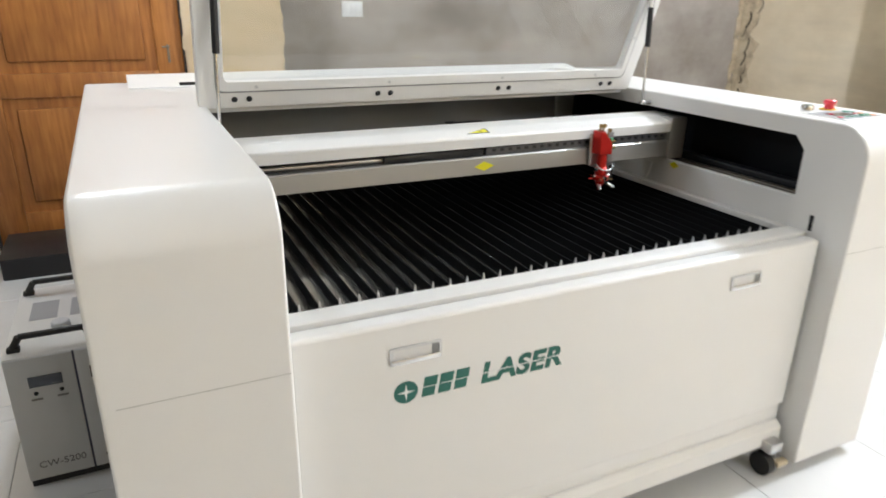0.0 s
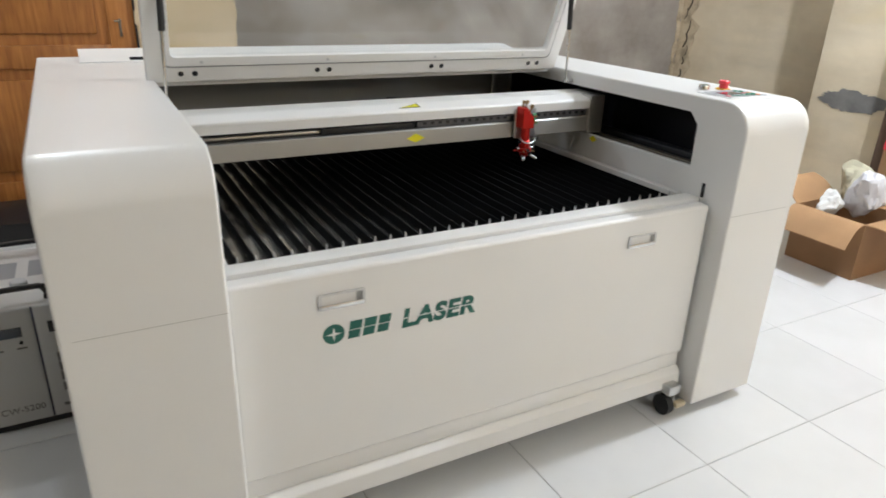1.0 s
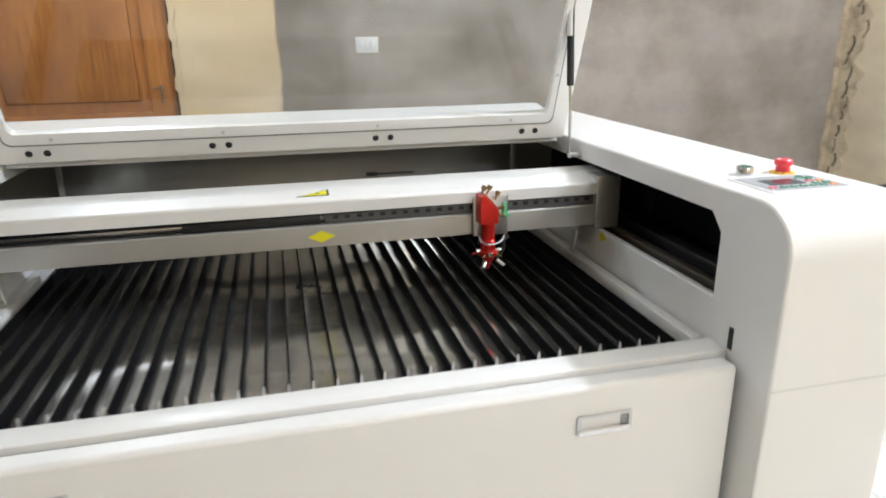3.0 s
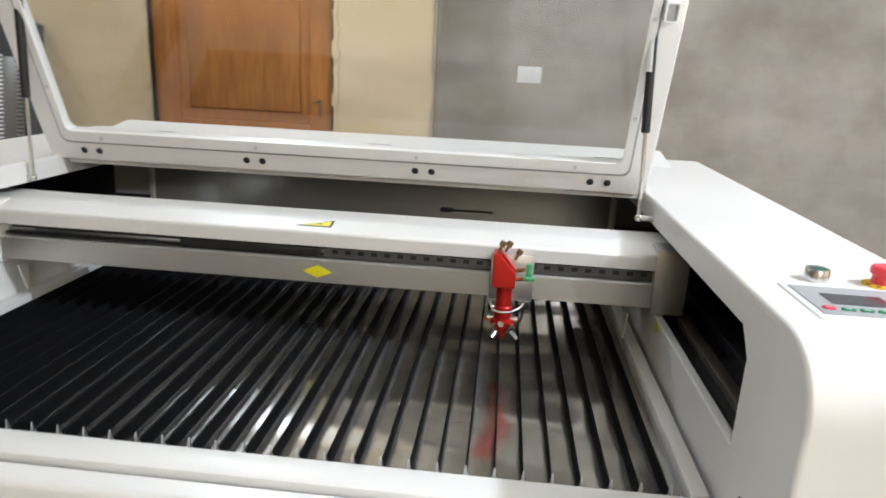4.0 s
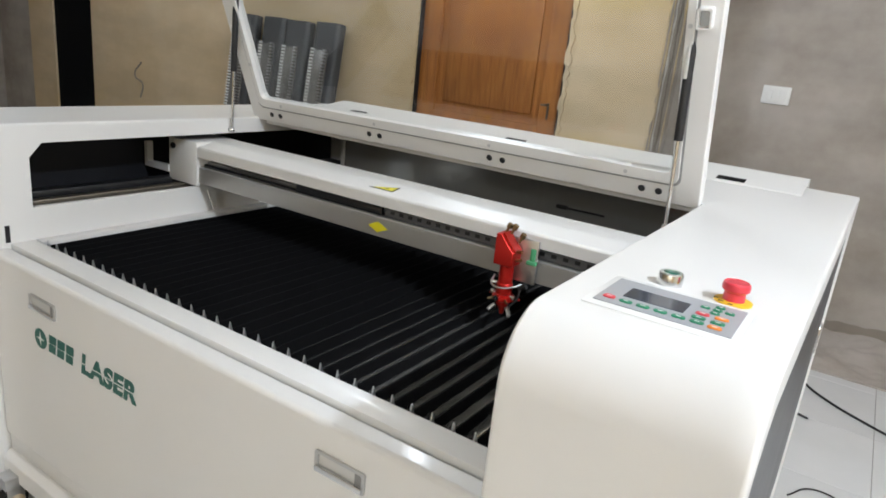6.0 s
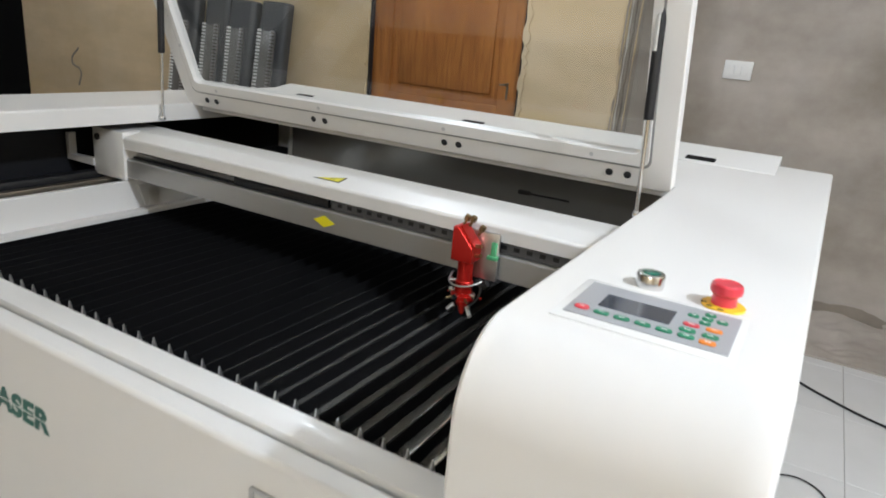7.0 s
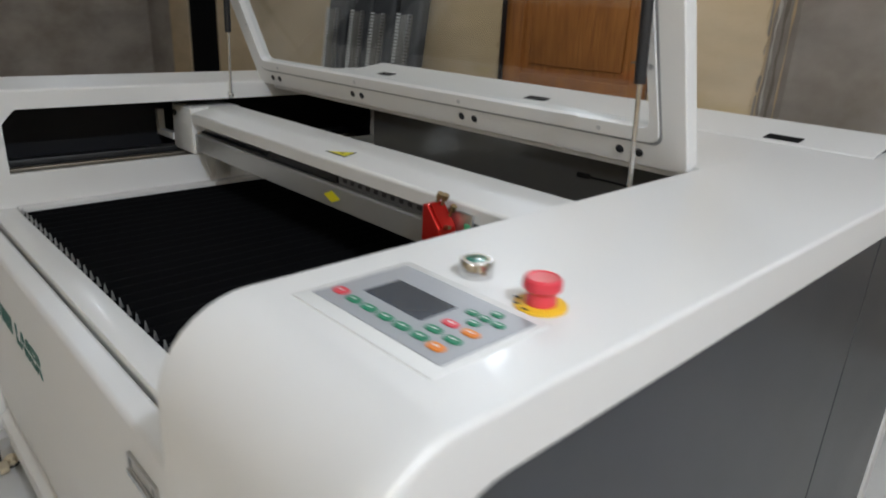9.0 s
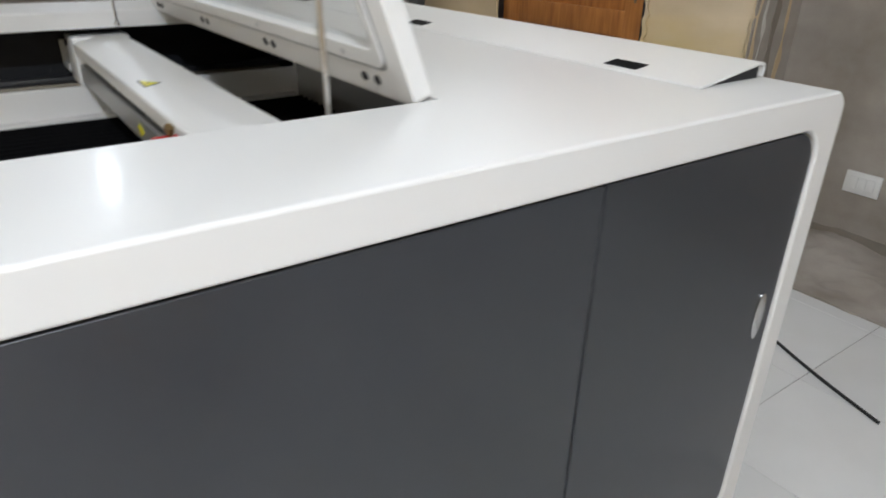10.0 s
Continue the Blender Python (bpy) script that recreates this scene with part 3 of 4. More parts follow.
def words(body, x, z, size, mat, parent, name):
    cu = bpy.data.curves.new(name, "FONT")
    cu.body, cu.size, cu.extrude = body, size, 0.0006
    cu.offset = 0.0028
    cu.space_character = 1.08
    cu.shear = 0.16
    cu.materials.append(mat)
    ob = new(name, cu)
    ob.parent = parent
    ob.matrix_local = pose(x, DOOR_Y - 0.0008, z, 90, 0, 0)
    return ob


# a round mark and slanted blocks, then block letters
RIM = [(-0.494 + 0.027 * math.cos(a), 0.581 + 0.026 * math.sin(a)) for a in np.linspace(0, 2 * math.pi, 33)[:-1]]
logo = prism(bmesh.new(), RIM, lambda a, b: (a, DOOR_Y + 0.001, b), lambda a, b: (a, DOOR_Y - 0.0012, b))
part("round_mark", logo, TEAL, front_door, "dark green round mark")
STAR = [(r * math.cos(a), r * math.sin(a)) for a, r in zip(np.linspace(0, 2 * math.pi, 9)[:-1], (0.019, 0.0045) * 4)]
part("star", prism(bmesh.new(), STAR, lambda a, b: (a - 0.494, DOOR_Y - 0.001, b + 0.581), lambda a, b: (a - 0.494, DOOR_Y - 0.0016, b + 0.581)), WHITE, front_door, "white four-pointed star on the mark")
for x0, x1 in ((-0.318, -0.103),):
    part("stripe", slab(x0, DOOR_Y - 0.0020, 0.5815, x1, DOOR_Y - 0.0012, 0.5837), WHITE, front_door)
for x in (-0.459, -0.421, -0.383):
    for z0, z1, w in ((0.560, 0.5812, 0.029), (0.5840, 0.606, 0.031)):
        lean_at = [(x + 0.16 * (z0 - 0.559), z0), (x + w + 0.16 * (z0 - 0.559), z0), (x + w + 0.16 * (z1 - 0.559), z1), (x + 0.16 * (z1 - 0.559), z1)]
        bm = prism(bmesh.new(), lean_at, lambda a, b: (a, DOOR_Y + 0.001, b), lambda a, b: (a, DOOR_Y - 0.0012, b))
        bmesh.ops.recalc_face_normals(bm, faces=bm.faces[:])
        part("logo_block", bm, TEAL, front_door, "dark green slanted block")
word, word_x, word_end = "LASER", -0.318, -0.105
ob = words(word, word_x, 0.559, 0.068, TEAL, front_door, "lettering")
bpy.context.view_layer.update()
ob.matrix_local = pose(word_x, DOOR_Y - 0.0008, 0.559, 90, 0, 0) @ Matrix.Diagonal(((word_end - word_x) / ob.dimensions.x, 1, 1, 1))

# casters
for x, y in ((0.682, 0.014), (-0.682, 0.014), (0.672, 1.45), (-0.672, 1.45)):
    caster = part("caster", rod((x - 0.020, y, 0.036), (x + 0.006, y, 0.036), 0.036, 24), CABLE, machine, "black swivel caster")
    bm = slab(x - 0.022, y - 0.03, 0.085, x + 0.03, y + 0.03, 0.12, 0.003)
    box(bm, x + 0.014, y - 0.022, 0.03, x + 0.019, y + 0.022, 0.088, 0.002)
    part("fork", bm, BRUSHED, caster)
    part("brake_pad", lathe([(0.020, 0), (0.020, 0.01), (0.008, 0.014), (0.008, 0.03)], (x + 0.010, y, 0.038), 16, pose(0, 0, 0, 0, 90, 0)), BEIGE, caster)
    part("brake_lever", slab(x + 0.02, y - 0.035, 0.028, x + 0.065, y - 0.012, 0.046, 0.004), BEIGE, caster)

# cutting bed
SPECK = (0.0, 0.72)
bed = part("cutting_bed", slab(-0.70, 0.148, 0.69, 0.714, 1.36, 0.7208), PAN, machine, "dark bladed cutting bed over an oily steel pan")
part("bed_front", slab(-0.70, 0.1465, 0.69, 0.714, 0.150, 0.744), BLACK, bed)
bm = bmesh.new()
prism(bm, [(0.150, 0.709), (0.150, 0.750), (0.152, 0.759), (0.156, 0.748), (1.352, 0.746), (1.352, 0.709)], lambda a, b: (-0.0014, a, b), lambda a, b: (0.0014, a, b))
blade = part("blade", bm, SLATDARK, bed, "blackened steel blade with upright tip")
blade.location.x = -0.6772
tip = prism(bmesh.new(), [(0.1488, 0.744), (0.1500, 0.7635), (0.1518, 0.7635), (0.1555, 0.744)], lambda a, b: (-0.0030 * (0.77 - b) / 0.025, a, b), lambda a, b: (0.0030 * (0.77 - b) / 0.025, a, b))
tip_ob = part("blade_tip", tip, BRUSHED, blade)
for k in range(1, 33):
    b2, t2 = new("blade", blade.data), new("blade_tip", tip_ob.data)
    b2.parent, t2.parent = bed, b2
    b2.location.x = -0.6772 + 0.0426 * k

# gantry
gantry = part("gantry", prism(bmesh.new(), [(0.653, 0.854), (0.653, 0.904), (0.657, 0.908), (0.79, 0.908), (0.79, 0.854)], lambda a, b: (-0.731, a, b), lambda a, b: (0.748, a, b)), BEAM, machine, "grey aluminium cross beam carrying the laser head")
profile = [(0.648, 0.938), (0.646, 0.963), (0.648, 0.969), (0.653, 0.973), (0.70, 0.982), (0.715, 0.986), (0.788, 0.988), (0.797, 0.984), (0.80, 0.976), (0.80, 0.915), (0.715, 0.915), (0.715, 0.979), (0.70, 0.976), (0.657, 0.967), (0.653, 0.962), (0.653, 0.938)]
bm = prism(bmesh.new(), profile, lambda a, b: (-0.762, a, b), lambda a, b: (0.79, a, b))
even(part("gantry_cover", bm, WHITE, gantry, "white folded-sheet gantry cover"))
part("channel", slab(-0.745, 0.700, 0.9085, 0.745, 0.714, 0.974), BLACK, gantry)
part("track", slab(-0.745, 0.686, 0.9085, 0.745, 0.6995, 0.921, 0.002), BRUSHED, gantry)
part("belt", slab(-0.745, 0.6745, 0.9085, 0.745, 0.684, 0.913), BLACK, gantry)
chain = part("chain_strip", slab(0.03, 0.664, 0.9085, 0.745, 0.674, 0.931, 0.002), LINK, gantry, "grey link strip with dark notches")
for k in range(24):
    x = 0.05 + 0.029 * k
    part("notch", slab(x, 0.6630, 0.919, x + 0.013, 0.668, 0.928), BLACK, chain)
part("dark_plate", slab(-0.30, 0.664, 0.9085, 0.02, 0.674, 0.930, 0.002), BLACK, gantry)
for s in (-1, 1):
    a, b = sorted((s * (0.742 if s > 0 else 0.727), s * (0.812 if s > 0 else 0.872)))
    part("end_plate", slab(a, 0.645, 0.8425, b, 0.81, 0.985, 0.004), BEAM if s > 0 else WHITE, gantry)
    bm = prism(bmesh.new(), [(0.668, 0.832), (0.70, 0.832), (0.70, 0.775), (0.69, 0.765)], lambda a, b: (s * 0.700, a, b), lambda a, b: (s * 0.704, a, b))
    part("gusset", bm, WHITE_IN, gantry)
    bm = prism(bmesh.new(), [(s * 0.868, 0.866), (s * 1.0, 0.866), (s * 1.0, 0.948), (s * 0.984, 0.948), (s * 0.984, 0.882), (s * 0.868, 0.888)], lambda a, b: (a, 0.640, b), lambda a, b: (a, 0.662, b))
    if s < 0:
        part("bracket", bm, WHITE_IN, gantry, "pale angled sensor bracket")
part("knob", lathe([(0.010, 0), (0.010, 0.006)], (-0.845, 0.645, 0.958), 14, pose(0, 0, 0, 90, 0, 0)), BLACK, gantry)
# warning stickers
bm = prism(bmesh.new(), [(-0.030, -0.013), (0.034, -0.013), (0.034, 0.013)], lambda a, b: (0.006 + a, 0.688 + b, 0.9798 + 0.19 * b), lambda a, b: (0.006 + a, 0.688 + b, 0.9808 + 0.19 * b))
rim_of = [(-0.040, -0.017), (0.039, -0.017), (0.039, 0.019)]
bm2 = prism(bmesh.new(), rim_of, lambda a, b: (0.006 + a, 0.688 + b, 0.9792 + 0.19 * b), lambda a, b: (0.006 + a, 0.688 + b, 0.9803 + 0.19 * b))
part("sticker_border", bm2, BLACK, gantry)
st = part("warning_sticker", bm, STICKER, gantry, "yellow warning triangle")
part("mark", slab(0.012, 0.6825, 0.9790, 0.022, 0.6855, 0.9808), BLACK, st)
bm = prism(bmesh.new(), [(-0.034, 0.0), (0.0, -0.015), (0.034, 0.0), (0.0, 0.015)], lambda a, b: (0.019 + a, 0.6532, 0.879 + b), lambda a, b: (0.019 + a, 0.6522, 0.879 + b))
st = part("diamond_sticker", bm, STICKER, gantry, "yellow diamond sticker")

bm = prism(bmesh.new(), [(-0.022, 0.0), (0.0, -0.013), (0.022, 0.0), (0.0, 0.013)], lambda a, b: (INNER - 0.0012, 0.620 + a, 0.826 + b), lambda a, b: (INNER - 0.0022, 0.620 + a, 0.826 + b))
part("side_sticker", bm, STICKER, machine, "small yellow diamond sticker on the inner wall")
# scorched specks on the pan where the beam was tried
rnd = random.Random(12)
bm = bmesh.new()
for k in range(34):
    x, y, q = SPECK[0] + rnd.uniform(-0.05, 0.05), SPECK[1] + rnd.uniform(-0.045, 0.045), rnd.uniform(0.003, 0.006)
    tube(bm, (x, y, 0.7206), (x, y, 0.7214), q, 8)
tagged(part("scorch_marks", bm, BLACK, bed), "dark scorched specks on the pan", kind="stuff")

# laser head
head = part("laser_head", prism(bmesh.new(), [(0.405, 0.893), (0.453, 0.893), (0.453, 0.926), (0.418, 0.966), (0.405, 0.966)], lambda a, b: (a, 0.610, b), lambda a, b: (a, 0.655, b)), RED, machine, "red anodised laser head with steel screws")
soft(head, 0.003, 2)
head.location.y = -0.018
part("mirror_lid", prism(bmesh.new(), [(0.4535, 0.9275), (0.4195, 0.9665), (0.4215, 0.9685), (0.4555, 0.9295)], lambda a, b: (a, 0.617, b), lambda a, b: (a, 0.648, b)), RED, head)
part("carriage_plate", slab(0.40, 0.6555, 0.852, 0.492, 0.6625, 0.955, 0.002), BRUSHED, head)
part("lens_tube", lathe([(0.012, 0.0), (0.015, 0.006), (0.015, 0.03), (0.019, 0.032), (0.019, 0.055), (0.0165, 0.058), (0.0165, 0.105)], (0.432, 0.632, 0.792), 24), RED, head)
part("nozzle", lathe([(0.004, 0), (0.0105, 0.022), (0.012, 0.024)], (0.432, 0.632, 0.772), 20), RED, head, "red tapered nozzle")
part("collar", lathe([(0.020, 0), (0.026, 0.003), (0.026, 0.013), (0.020, 0.016)], (0.432, 0.632, 0.806), 24), RED, head)
for dx, dy, dz, tx, ty in ((-0.024, 0, 0.82, 90, 90), (0.024, -0.004, 0.82, 90, 90), (-0.003, -0.024, 0.818, 90, 0), (-0.022, -0.008, 0.846, 90, 60)):
    part("thumb_screw", lathe([(0.004, -0.010), (0.004, 0), (0.0065, 0), (0.0065, 0.008)], (0.432 + dx, 0.632 + dy, dz), 12, pose(0, 0, 0, tx, 0, ty if dx > 0 else -ty)), STEEL, head)
for dx, dz in ((0.0, 0.972), (0.022, 0.956), (-0.014, 0.972)):
    part("adjust_screw", lathe([(0.003, -0.008), (0.003, 0.004), (0.0065, 0.005), (0.0065, 0.016)], (0.432 + dx, 0.638, dz), 12, pose(0, 0, 0, 0, 25, 0)), BRASS, head)
for dz in (0.91, 0.93):
    part("adjust_screw", rod((0.455, 0.625, dz), (0.470, 0.620, dz + 0.004), 0.004, 10), BRASS, head)
bm = slab(0.476, 0.650, 0.907, 0.488, 0.66, 0.937, 0.002)
box(bm, 0.470, 0.645, 0.900, 0.494, 0.658, 0.909, 0.002)
part("connector", bm, painted("green_connector", (0.10, 0.42, 0.20), 0.4), head, "green plastic connector")
part("fitting", lathe([(0.007, 0), (0.007, 0.02)], (0.468, 0.632, 0.845), 12, pose(0, 0, 0, 0, 60, 0)), CABLE, head)
wirecurve("air_hose", [(0.405, 0.628, 0.862), (0.412, 0.604, 0.848), (0.437, 0.600, 0.845), (0.462, 0.612, 0.850), (0.474, 0.63, 0.856)], 0.0022, BRUSHED, head)
wirecurve("air_hose", [(0.474, 0.63, 0.856), (0.470, 0.625, 0.82), (0.448, 0.625, 0.793)], 0.003, CABLE, head)
for dx in (-0.012, 0.02):
    part("clamp_screw", rod((0.432 + dx, 0.618, 0.795), (0.432 + dx * 1.7, 0.603, 0.784), 0.0062, 14, 0.0055), STEEL, head)
for an in (20, 100, 170, 235, 310):
    c, d = math.cos(radians(an)), math.sin(radians(an))
    part("spike_screw", rod((0.432 + 0.022 * c, 0.632 + 0.022 * d, 0.814), (0.432 + 0.040 * c, 0.632 + 0.040 * d, 0.812), 0.0035, 8, 0.0022), RED if an < 200 else BRASS, head)

# control panel and buttons on the right-hand deck
panel = part("control_panel", slab(0.797, 0.074, DECK - 0.003, 0.982, 0.212, DECK + 0.0022, 0.001), PAPERWHITE, machine, "control panel with dark display and coloured keys")
panel.location = (0.006, 0.002, 0)
part("key_film", slab(0.807, 0.090, DECK + 0.0018, 0.975, 0.200, DECK + 0.0034), KEYGREY, panel)
part("display", slab(0.834, 0.127, DECK + 0.003, 0.911, 0.169, DECK + 0.0042), SCREEN, panel)


def key(x, y, w, h, mat):
    bm = prism(bmesh.new(), rounded(x - w / 2, y - h / 2, x + w / 2, y + h / 2, (min(w, h) * 0.42,) * 4, 4), lambda a, b: (a, b, DECK + 0.0028), lambda a, b: (a, b, DECK + 0.0052))
    soft(part("key", bm, mat, panel), 0.001, 2)
    part("key_mark", slab(x - w * 0.18, y - 0.0008, DECK + 0.0050, x + w * 0.18, y + 0.0008, DECK + 0.0055), PAPERWHITE, panel)


key(0.8215, 0.1105, 0.016, 0.013, REDPLASTIC)
for x in (0.844, 0.866, 0.888, 0.910, 0.932):
    key(x, 0.108, 0.017, 0.010, GREEN)
key(0.930, 0.125, 0.017, 0.010, GREEN)
key(0.931, 0.143, 0.017, 0.010, REDPLASTIC)
key(0.954, 0.143, 0.017, 0.010, ORANGE)
key(0.953, 0.124, 0.017, 0.010, GREEN)
key(0.953, 0.106, 0.017, 0.011, ORANGE)
for x, y in ((0.928, 0.172), (0.944, 0.186), (0.943, 0.172), (0.9425, 0.158), (0.958, 0.172)):
    key(x, y, 0.012, 0.009, GREEN)

button = part("start_button", lathe([(0.0172, 0), (0.0172, 0.0155), (0.0158, 0.0178), (0.0138, 0.0178)], (0.869, 0.246, DECK), 32), STEEL, machine, "round button with chrome ring and green face")
part("lens", lathe([(0.0137, 0.0), (0.0137, 0.0172), (0.008, 0.0186)], (0.869, 0.246, DECK), 28), GREENLAMP, button)
stop = part("emergency_stop", lathe([(0.0245, 0), (0.0245, 0.0025), (0.0225, 0.0035)], (0.956, 0.240, DECK), 36), YELLOW, machine, "red mushroom emergency stop on a yellow disc")
part("neck", lathe([(0.0145, 0.003), (0.0135, 0.02)], (0.956, 0.240, DECK), 28), REDPLASTIC, stop)
part("mushroom_head", lathe([(0.0145, 0.015), (0.0178, 0.0185), (0.0183, 0.023), (0.0172, 0.0275), (0.0152, 0.0292), (0.014, 0.028)], (0.956, 0.240, DECK), 36), REDPLASTIC, stop, "red mushroom head")
for k in range(3):
    an = radians(200 + 35 * k)
    part("print", slab(0.956 + 0.0225 * math.cos(an) - 0.003, 0.240 + 0.0225 * math.sin(an) - 0.001, DECK + 0.003, 0.956 + 0.0225 * math.cos(an) + 0.003, 0.240 + 0.0225 * math.sin(an) + 0.001, DECK + 0.0041), BLACK, stop)

# lid: leaning forward on two gas struts
LEAN = pose(0, 0.922, 1.057, 90 + 21, 0, 0)
# in the lid's own plane: x across, y up along the lid, z towards the front
lid_out = rounded(-0.758, 0.0, 0.758, 0.95, (0.012,) * 4, 4)
lid_in = rounded(-0.698, 0.078, 0.698, 0.885, (0.02,) * 4, 4)


def lidpart(name, bm, mat, parent, label=""):
    bm.transform(LEAN)
    return part(name, bm, mat, parent, label)


lid = lidpart("lid", ring(bmesh.new(), lid_out, lid_in, lambda a, b: (a, b, -0.018), lambda a, b: (a, b, 0.018)), WHITE, machine, "open white-framed lid with clear acrylic window")
soft(lid, 0.005, 2)
trim_out = rounded(-0.706, 0.055, 0.706, 0.893, (0.02,) * 4, 4)
trim_in = rounded(-0.688, 0.084, 0.688, 0.875, (0.016,) * 4, 4)
soft(lidpart("lid_trim", ring(bmesh.new(), trim_out, trim_in, lambda a, b: (a, b, 0.017), lambda a, b: (a, b, 0.0225)), WHITE, lid), 0.0015, 2)
groove_out = rounded(-0.711, 0.0495, 0.711, 0.897, (0.02,) * 4, 4)
lidpart("lid_seal", ring(bmesh.new(), groove_out, trim_out, lambda a, b: (a, b, 0.016), lambda a, b: (a, b, 0.0186)), LIDGROOVE, lid)
pane = lidpart("pane", slab(-0.70, 0.077, -0.002, 0.70, 0.887, 0.002), ACRYLIC, lid, "clear acrylic window pane")
pane.visible_shadow = False
for x in (-0.660, -0.619, -0.231, -0.190, 0.196, 0.237, 0.621, 0.662):
    lidpart("bolt", lathe([(0.0085, 0.016), (0.0085, 0.0195), (0.006, 0.0215)], (x, 0.029, 0), 16), BLACK, lid)
for x in (-0.60, -0.2, 0.2, 0.58):
    lidpart("trim_screw", lathe([(0.005, 0.021), (0.005, 0.0235)], (x, 0.068, 0), 12), BRUSHED, lid)
for x in (-0.697, 0.697):
    for u in (0.2, 0.42, 0.64):
        lidpart("trim_screw", lathe([(0.005, 0.021), (0.005, 0.0235)], (x, u, 0), 12), BRUSHED, lid)
cup = ring(bmesh.new(), rounded(0.711, 0.418, 0.740, 0.460, (0.004,) * 4, 3), rounded(0.715, 0.422, 0.736, 0.456, (0.003,) * 4, 3), lambda a, b: (a, b, 0.018), lambda a, b: (a, b, 0.038))
bracket = lidpart("magnet_cup", cup, WHITE, lid, "small square white bracket with grey magnet")
lidpart("magnet", slab(0.715, 0.422, 0.0185, 0.736, 0.456, 0.026), BACKPANEL, bracket)


def strut(s):
    foot, top = Vector((s * 0.721, 0.778, 1.022)), Vector((s * 0.700, 0.772, 1.462))
    d = top - foot
    g = part("gas_strut", rod(foot + d * 0.43, foot + d * 0.955, 0.0095, 18), BLACK, machine, "black gas strut holding the lid")
    part("strut_rod", rod(foot, foot + d * 0.44, 0.0042, 12), STEEL, g)
    for f, q in ((foot, 0.009), (top, 0.010)):
        bm = bmesh.new()
        bmesh.ops.create_uvsphere(bm, u_segments=14, v_segments=10, radius=q, matrix=Matrix.Translation(f))
        tube(bm, f, f + Vector((s * 0.014, 0, 0)), 0.005, 10)
        part("ball_joint", bm, STEEL, g)
    part("strut_eye", rod(foot + d * 0.95, top, 0.005, 10), STEEL, g)
    lo, hi = sorted((s * 0.724, s * ((INNER if s > 0 else INNER_L) + 0.002)))
    part("bracket", slab(lo, 0.773, 1.016, hi, 0.784, 1.028, 0.002), BRUSHED, g)
    if s > 0:
        lab = rod(foot + d * 0.72, foot + d * 0.94, 0.0099, 18)
        bmesh.ops.delete(lab, geom=[v for v in lab.verts if v.co.y > (foot + d * 0.8).y + 0.004 or v.co.x > (foot + d * 0.8).x + 0.006], context="VERTS")
        part("strut_label", lab, PAPERWHITE, g)
    # lid-side bracket
    bm = slab(*sorted((s * 0.700, s * 0.716))[:1], 0.762, 1.446, sorted((s * 0.700, s * 0.716))[1], 0.787, 1.472, 0.002)
    part("lid_bracket", bm, BRUSHED, g)


strut(1)
strut(-1)

# ---------- the water chiller beside the machine ----------
chiller = thing("water_chiller", "light grey water chiller box with black handles on the floor", "chiller")
CX0, CX1, CY0, CY1, CZ = -1.340, -1.073, 0.845, 1.36, 0.42
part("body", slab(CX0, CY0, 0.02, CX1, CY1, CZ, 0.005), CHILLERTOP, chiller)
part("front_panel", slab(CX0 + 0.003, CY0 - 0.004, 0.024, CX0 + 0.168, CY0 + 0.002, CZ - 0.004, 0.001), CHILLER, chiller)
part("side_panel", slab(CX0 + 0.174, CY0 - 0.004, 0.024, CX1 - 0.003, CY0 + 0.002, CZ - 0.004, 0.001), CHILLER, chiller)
part("joint", slab(CX0 + 0.168, CY0 - 0.002, 0.024, CX0 + 0.174, CY0 + 0.002, CZ - 0.004), painted("blue_grey_strip", (0.06, 0.065, 0.10), 0.5), chiller)
part("base", slab(CX0 + 0.005, CY0 + 0.003, 0.0, CX1 - 0.005, CY1 - 0.005, 0.022), BLACK, chiller)
disp = part("display", slab(CX0 + 0.052, CY0 - 0.007, 0.325, CX0 + 0.135, CY0 - 0.003, 0.358, 0.001), SCREEN, chiller)
for x in (CX0 + 0.065, CX0 + 0.128):
    part("button", lathe([(0.006, 0), (0.005, 0.004)], (x, CY0 - 0.004, 0.305), 12, pose(0, 0, 0, 90, 0, 0)), BLACK, chiller)
    part("print", slab(x - 0.014, CY0 - 0.0048, 0.283, x + 0.014, CY0 - 0.0035, 0.289), FAINT, chiller)
part("switch", slab(CX0 + 0.205, CY0 - 0.009, 0.325, CX0 + 0.23, CY0 - 0.003, 0.362, 0.002), BLACK, chiller)
for z, w in ((0.25, 0.012), (0.215, 0.016), (0.18, 0.012), (0.14, 0.016)):
    part("print", slab(CX0 + 0.213, CY0 - 0.0048, z - 0.03, CX0 + 0.213 + w, CY0 - 0.0035, z), FAINT, chiller)
part("print", slab(CX0 + 0.205, CY0 - 0.0048, 0.055, CX0 + 0.243, CY0 - 0.0035, 0.066), FAINT, chiller)
cu = bpy.data.curves.new("model_lettering", "FONT")
cu.body, cu.size, cu.extrude = "CW-5200", 0.030, 0.0005
cu.materials.append(FAINT)
txt = new("model_lettering", cu)
txt.parent = chiller
txt.matrix_local = pose(CX0 + 0.032, CY0 - 0.0046, 0.062, 90, 0, 0)
